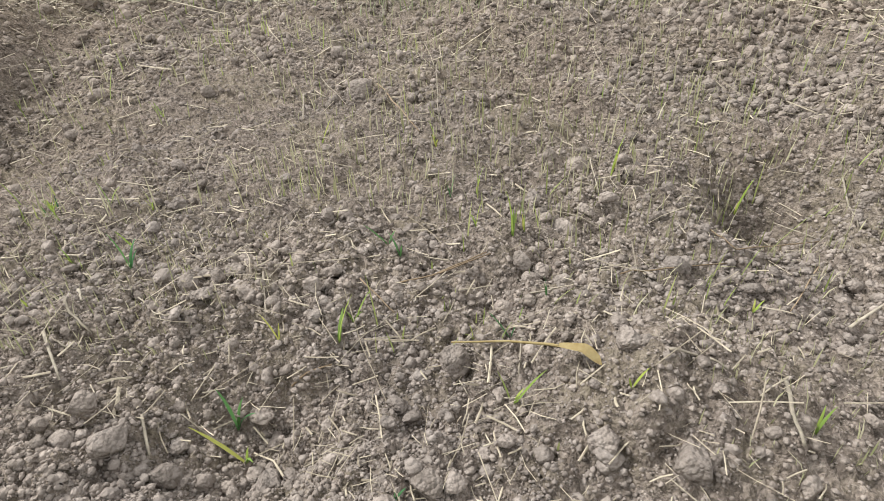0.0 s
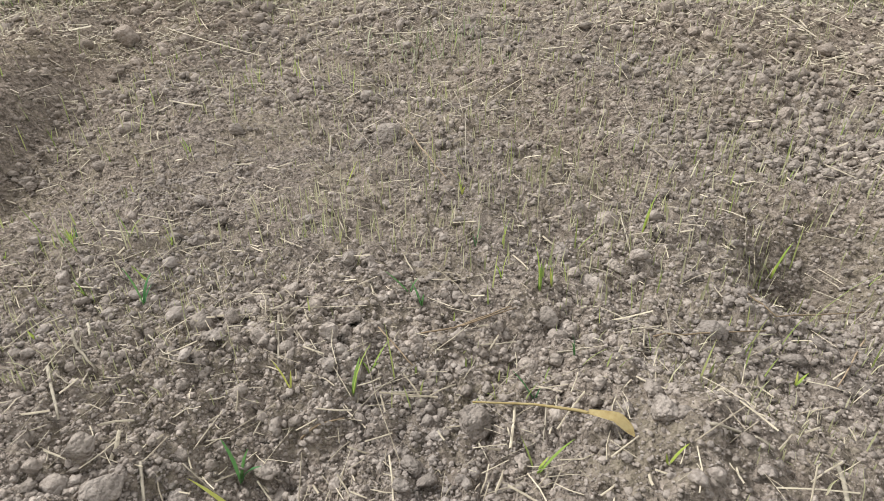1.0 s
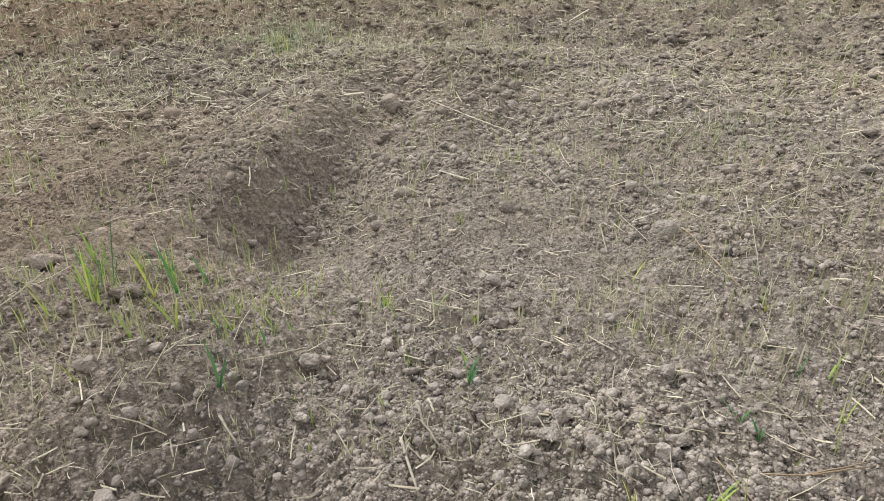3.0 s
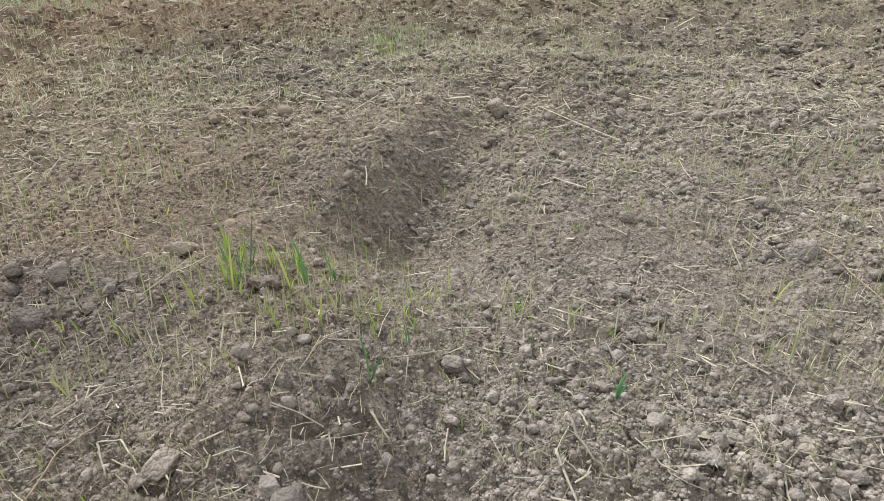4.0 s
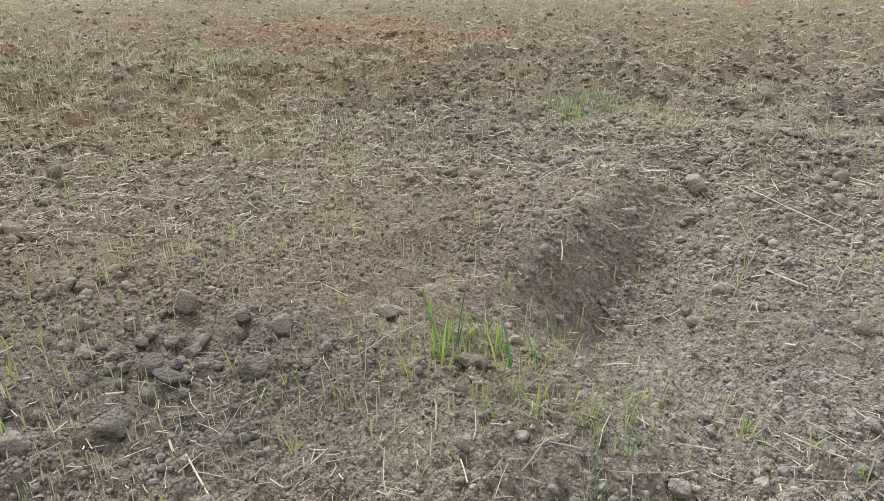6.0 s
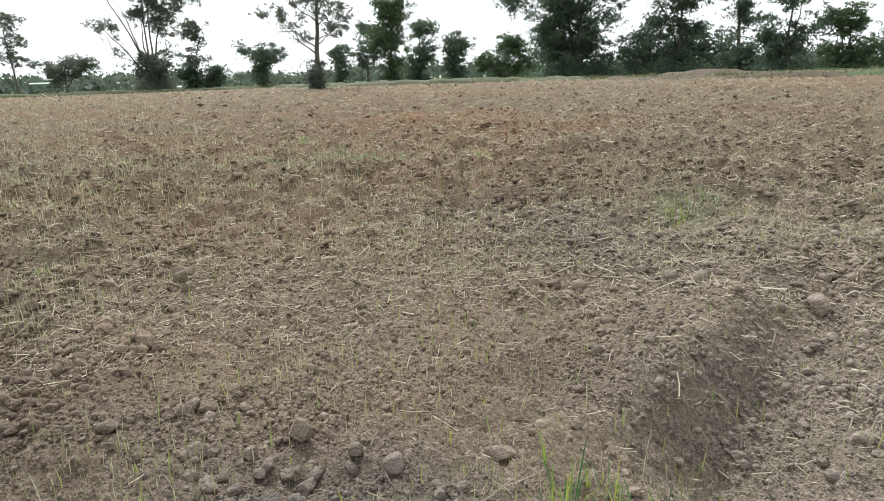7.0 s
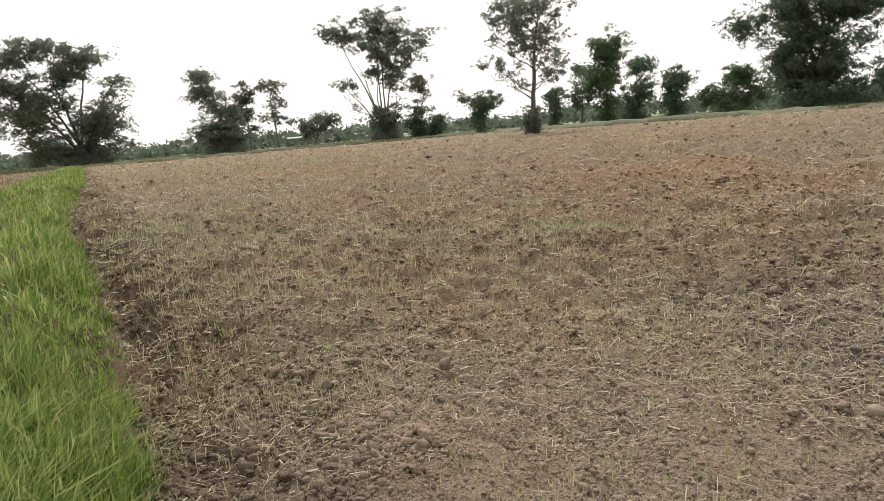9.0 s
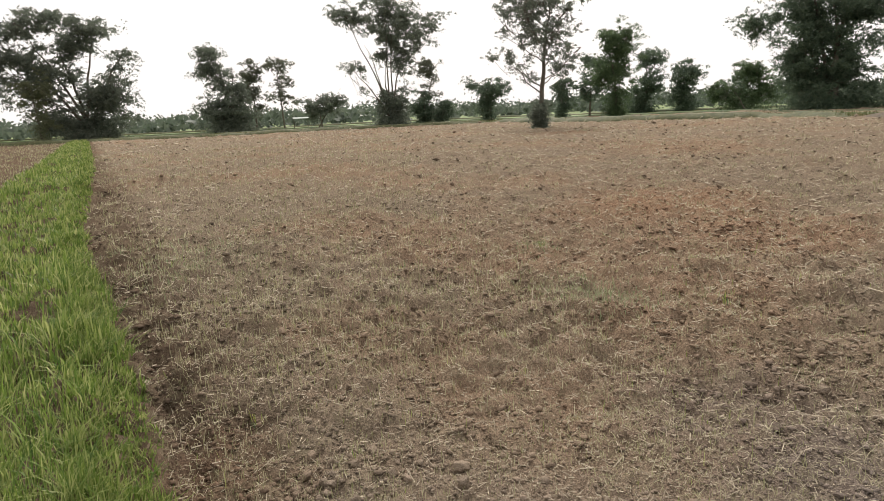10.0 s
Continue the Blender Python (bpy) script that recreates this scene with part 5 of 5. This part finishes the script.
    off = np.clip(rng.normal(size=(len(centres), per, 3)), -1.8, 1.8) * np.array([1.0, 1.0, flat]) * size * 0.6
    tilt = rng.normal(0, 0.4, (len(centres), 2))
    off[:, :, 2] += off[:, :, 0] * tilt[:, :1] + off[:, :, 1] * tilt[:, 1:] - 0.25 * (off[:, :, 0] ** 2 + off[:, :, 1] ** 2) / size[:, :, 0]
    p = (centres[:, None] + off).reshape(-1, 3)
    p = p[rng.random(len(p)) < 0.15 + 1.0 * rng.random(len(bunch)).repeat(12 * per)]
    if skirt:
        k = int(leaves * 0.1)
        p = np.concatenate([p, np.column_stack([rng.normal(0, skirt, k), rng.normal(0, skirt, k), np.abs(rng.normal(0, 0.8, k))])])
    p[:, 2] = np.maximum(p[:, 2], 0.05)
    n = len(p)
    m = turns(rng, n)
    s = leaf * rng.uniform(0.55, 1.35, (n, 1))
    a, b = m[:, 0] * s, m[:, 1] * s * 0.42
    verts = np.stack([p - a, p + a * 0.25 + b, p + a * 0.8 - b * 0.7], 1).reshape(-1, 3)
    part("crown", mesh_from("crown", verts, np.arange(3 * n).reshape(-1, 3), mat, smooth=False), root)
    return root


build_tree(-45.3, 22.0, ((0.15, 8.0, 3.7, 2.7, 12), (0.9, 9.9, 2.4, 1.1, 2.5), (-1.6, 9.6, 1.8, 1.0, 2), (-2.2, 5.3, 1.6, 0.8, 1.5), (2.0, 5.6, 1.5, 0.9, 1.5), (-0.15, 1.4, 0.6, 1.3, 2.4)), 12000, 0.1, 0.22, M_LEAF_GREY_HAZE, "tall open-crowned grey-green tree at the field edge", 101, 0.42, skirt=0.3)
build_tree(-92.8, 21.6, ((1.6, 14.2, 5.0, 3.2, 11), (-4.9, 15.4, 2.3, 2.0, 2.6), (6.6, 14.4, 1.8, 1.5, 1.6), (0.4, 17.2, 4.6, 1.0, 2.2), (-4.9, 8.6, 1.7, 0.7, 0.9), (0.7, 9.0, 2.7, 2.4, 2.6), (0.0, 3.0, 2.5, 2.9, 6.5)), 20000, 0.18, 0.3, M_LEAF_GREY_HAZE, "very tall vase-shaped tree of many stems beyond the field", 102, 0.7, stems=7, skirt=1.1, spread_stems=0.5)
build_tree(-98.7, -18.7, ((-7.1, 14.6, 4.4, 1.1, 4), (-3.4, 15.9, 4.0, 1.0, 4), (2.2, 14.5, 3.8, 0.9, 3.5), (6.4, 11.0, 2.5, 0.7, 1.2), (-10.6, 11.2, 2.8, 1.0, 2), (-8.3, 6.8, 4.2, 3.0, 5), (-4.0, 9.6, 3.4, 2.6, 4), (2.2, 5.0, 4.0, 4.4, 15), (-4.6, 2.6, 3.2, 2.4, 4), (-0.6, 12.6, 3.2, 1.6, 4), (-7.4, 10.6, 3.0, 1.6, 4)), 36000, 0.19, 0.45, M_LEAF_GREY_HAZE, "large umbrella-topped tree with a dense dark lower crown", 103, 0.8, stems=5, skirt=1.4, flat=0.3)
build_tree(-93.6, -23.6, ((0.0, 6.2, 1.8, 2.2, 3), (0.2, 3.0, 1.6, 1.8, 2)), 2600, 0.17, 0.14, M_LEAF_PALE, "slender pale yellowish tree before a larger tree", 131, 0.6, skirt=0.5)
build_tree(-105.4, -0.5, ((-0.2, 4.2, 3.8, 4.0, 13), (-2.0, 9.2, 2.5, 1.6, 2.6), (-2.4, 11.9, 2.6, 0.9, 1.6)), 15000, 0.2, 0.3, M_LEAF_GREY_HAZE, "dense dark bushy tree with a thin layered top", 104, 0.85, stems=2, skirt=1.8, flat=0.35)
build_tree(-112.3, 3.2, ((0.0, 9.0, 2.1, 2.2, 4), (0.3, 5.0, 2.2, 2.4, 3)), 3600, 0.18, 0.16, M_LEAF_DRY, "slender sparse tree beyond the field", 105, 0.65)
build_tree(-118.1, 8.2, ((-0.6, 11.0, 2.3, 1.2, 2.4), (0.8, 8.2, 2.0, 0.9, 1.4), (0.0, 5.4, 2.1, 1.6, 1.6)), 2900, 0.18, 0.15, M_LEAF_DRY, "slender sparse tree with a straight thin trunk", 106, 0.65, flat=0.3)
build_tree(-107.5, 13.3, ((-0.4, 4.0, 3.4, 1.4, 4), (3.0, 4.5, 1.7, 0.8, 1)), 5200, 0.18, 0.18, M_LEAF_GREY_HAZE, "low dark umbrella-shaped tree beyond the field", 107, 0.65, stems=3, flat=0.3)
build_tree(-98.2, 28.6, ((0.2, 8.2, 2.0, 2.4, 3), (0.0, 4.5, 1.5, 1.6, 1.2)), 2800, 0.16, 0.13, M_LEAF_DRY, "slender pale tree rising from a thicket", 108, 0.6)
build_tree(-96.4, 27.6, ((0.0, 2.6, 1.7, 2.0, 2), (3.0, 2.0, 1.6, 1.7, 2)), 4600, 0.18, 0.12, M_LEAF, "round dark bushes beyond the field", 109, 0.65, stems=2, skirt=0.6, name="bush")
build_tree(-91.3, 36.3, ((0.0, 5.0, 3.2, 1.5, 4), (-0.2, 2.6, 1.6, 1.8, 1.6)), 5600, 0.16, 0.18, M_LEAF, "broad low dark tree beyond the field", 110, 0.65, skirt=0.5, stems=2)
build_tree(-79.7, 42.2, ((0.2, 3.8, 1.6, 1.9, 3), (0.0, 1.6, 1.0, 1.2, 1)), 2900, 0.15, 0.12, M_LEAF, "small dark tree beyond the field bank", 111, 0.55, skirt=0.5)
build_tree(-74.4, 47.3, ((0.0, 9.2, 2.3, 2.6, 6), (-0.6, 5.6, 3.2, 2.2, 5), (0.2, 2.4, 1.4, 1.8, 2)), 12500, 0.16, 0.2, M_LEAF_BRIGHT, "leafy green tree at the field bank", 112, 0.65, skirt=0.6)
build_tree(-82.2, 48.0, ((0.6, 7.4, 2.4, 0.8, 2), (0.0, 4.6, 2.1, 2.2, 3)), 3600, 0.17, 0.15, M_LEAF, "open tree with a flat top beyond the field bank", 113, 0.65)
build_tree(-90.4, 62.9, ((1.0, 8.4, 2.2, 1.2, 2.4), (0.2, 4.6, 2.4, 2.4, 4), (-1.2, 2.0, 2.2, 2.0, 2)), 6200, 0.2, 0.18, M_LEAF, "dark tree with a thin spreading top", 114, 0.75, skirt=0.8)
build_tree(-86.8, 67.7, ((0.2, 6.0, 2.0, 2.0, 4), (-0.3, 2.4, 2.4, 2.2, 3)), 6000, 0.2, 0.18, M_LEAF, "dense dark tree beyond the field bank", 115, 0.75, skirt=1.0)
build_tree(-74.1, 67.3, ((0.6, 5.0, 1.9, 1.6, 4), (-2.6, 2.6, 2.2, 1.8, 3), (3.4, 3.2, 2.4, 2.4, 3)), 8000, 0.18, 0.16, M_LEAF_BRIGHT, "thicket of green trees beyond the field bank", 116, 0.7, stems=3, skirt=1.6, name="tree_thicket", spread_stems=1.4)
build_tree(-53.4, 59.8, ((-3.4, 15.6, 2.8, 2.2, 3.5), (-1.2, 11.8, 4.4, 3.6, 9), (-7.2, 9.9, 2.2, 0.9, 1.5), (-1.2, 6.8, 5.2, 3.4, 10), (4.2, 10.0, 1.9, 2.4, 2.4), (0.0, 2.8, 5.6, 2.8, 8)), 36000, 0.18, 0.45, M_LEAF, "huge dense dark green tree beyond the field bank", 117, 0.8, stems=4, skirt=2.0, twigs=0.4)
build_tree(-40.0, 60.1, ((0.0, 9.4, 3.8, 2.8, 9), (-2.4, 5.4, 1.7, 1.3, 2), (1.4, 4.9, 2.2, 1.2, 2), (-0.6, 1.6, 2.4, 1.3, 2.4)), 13500, 0.17, 0.24, M_LEAF, "tall dark green tree with an open crown and bare trunk", 118, 0.75, stems=2, skirt=1.3)
build_tree(-38.3, 68.1, ((0.0, 10.8, 2.5, 2.6, 5), (0.4, 6.2, 1.6, 1.4, 1.4), (0.0, 2.0, 2.6, 1.8, 3)), 7200, 0.18, 0.22, M_LEAF, "tall feathery dark tree in the roadside row", 119, 0.75, skirt=1.5)
build_tree(-31.6, 64.8, ((0.0, 8.8, 2.4, 2.4, 5), (-0.3, 3.4, 3.0, 2.4, 4)), 7600, 0.18, 0.2, M_LEAF, "tall dark tree with drooping branches", 120, 0.75, stems=2, skirt=1.5)
build_tree(-49.0, 66.0, ((0.0, 3.2, 3.0, 2.8, 4), (5.0, 2.6, 2.6, 2.2, 3), (9.0, 2.8, 2.6, 2.3, 3)), 8000, 0.2, 0.16, M_LEAF, "shaded thicket of low trees between taller ones", 132, 0.8, stems=3, skirt=2.4, name="tree_thicket", spread_stems=2.0)
build_tree(-28.4, 69.5, ((-0.8, 5.0, 1.6, 1.2, 3), (0.6, 4.6, 1.3, 1.3, 2), (0.4, 1.8, 2.8, 1.6, 4)), 5200, 0.17, 0.15, M_LEAF_BRIGHT, "round green tree in the hedge row", 121, 0.65, skirt=1.5, stems=2)
build_tree(-23.0, 70.7, ((0.0, 2.4, 4.0, 1.6, 5), (4.0, 2.5, 3.0, 1.4, 4)), 7600, 0.17, 0.15, M_LEAF_BRIGHT, "dense green hedge trees beyond the field", 122, 0.65, stems=3, skirt=2.5, name="tree_thicket", spread_stems=1.6)


def build_palm(x, y, tall):
    """A fan palm whose head rises behind the big tree."""
    rng = random.Random(31)
    root = new("fan_palm")
    root.location = (x, y, 0.0)
    z = np.linspace(-0.2, tall, 9)
    v, q = tube(np.column_stack([0.25 * np.sin(z / 6), 0.1 * np.cos(z / 5), z]), np.linspace(0.28, 0.17, 9), 8)
    part("trunk", mesh_from("trunk", v, q, M_BARK), root)
    for n in range(26):
        a, up = rng.uniform(0, 6.283), rng.uniform(-0.9, 1.1)
        d = np.array([math.cos(a) * math.cos(up), math.sin(a) * math.cos(up), math.sin(up)])
        s = np.array([-math.sin(a), math.cos(a), 0.0])
        hub = np.array([0, 0, tall]) + d * 1.25
        sv, sq = tube([np.array([0, 0, tall - 0.1]), np.array([0, 0, tall]) + d * 0.65, hub], (0.035, 0.03, 0.02), 4)
        verts, quads = [sv], [sq]
        k = len(sv)
        for m in range(11):
            b = (m - 5) / 5 * 1.25
            tip = d * math.cos(b) + s * math.sin(b)
            w = np.cross(tip, np.cross(d, s)) * 0.09
            mid, end = hub + tip * 0.65, hub + tip * 1.15 - np.array([0, 0, 0.25])
            verts.append(np.array([hub - w * 0.3, hub + w * 0.3, mid + w, mid - w, end + w * 0.2, end - w * 0.2]))
            quads.append(np.array([[0, 1, 2, 3], [3, 2, 4, 5]]) + k)
            k += 6
        part("frond", mesh_from("frond", np.concatenate(verts), np.concatenate(quads), M_LEAF, smooth=False), root)
    tagged(root, "tall fan palm with a ragged green head", "palm tree")


build_palm(-58.0, 60.4, 16.2)


def build_far_woods():
    rng = np.random.default_rng(15)
    n = 3200
    az = np.radians(rng.uniform(-25, 125, n))
    d = rng.uniform(140, 400, n)
    tall = d * (0.021 + 0.013 * soft_noise(np.degrees(az), d * 0.02, 3.0, 60))
    c = np.stack([-d * np.sin(az), d * np.cos(az), tall * rng.uniform(0.1, 0.75, n)], -1)
    per = 14
    p = (c[:, None] + rng.normal(size=(n, per, 3)) * np.array([1.5, 1.5, 0.9]) * (d / 260)[:, None, None]).reshape(-1, 3)
    p[:, 2] = np.maximum(p[:, 2], 0.0)
    m = turns(rng, len(p))
    s = 0.7 * rng.uniform(0.6, 1.4, (len(p), 1))
    a, b = m[:, 0] * s, m[:, 1] * s * 0.7
    verts = np.stack([p - a, p - b, p + a, p + b], 1).reshape(-1, 3)
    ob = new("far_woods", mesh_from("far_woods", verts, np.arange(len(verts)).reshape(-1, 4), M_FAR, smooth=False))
    tagged(ob, "hazy line of distant woods round the fields", "woods", kind="stuff")


build_far_woods()


def build_hut():
    """A small field shelter with a pale sheet roof, far beyond the bank."""
    root = new("field_hut")
    root.location, root.rotation_euler = (-112.0, 10.5, 0.0), (0, 0, radians(84))
    roof = bmesh.new()
    bmesh.ops.create_cube(roof, size=1.0, matrix=Matrix.Translation((0, 0, 1.75)) @ Matrix.Diagonal((2.6, 2.0, 0.08, 1)))
    for v in roof.verts:
        v.co.z += 0.35 * (1 - abs(v.co.y) / 1.1) + 0.1 * v.co.y
    me = bpy.data.meshes.new("roof")
    roof.to_mesh(me)
    roof.free()
    me.materials.append(M_SHEET)
    part("roof", me, root, "pale weathered sheet roof")
    for x in (-1.15, 1.15):
        for y in (-0.9, 0.9):
            v, q = tube([(x, y, -0.1), (x, y, 0.9), (x, y, 1.75)], (0.06, 0.055, 0.05), 6)
            part("post", mesh_from("post", v, q, M_BARK), root)
    tagged(root, "small open field hut with a pale sheet roof", "hut")


build_hut()
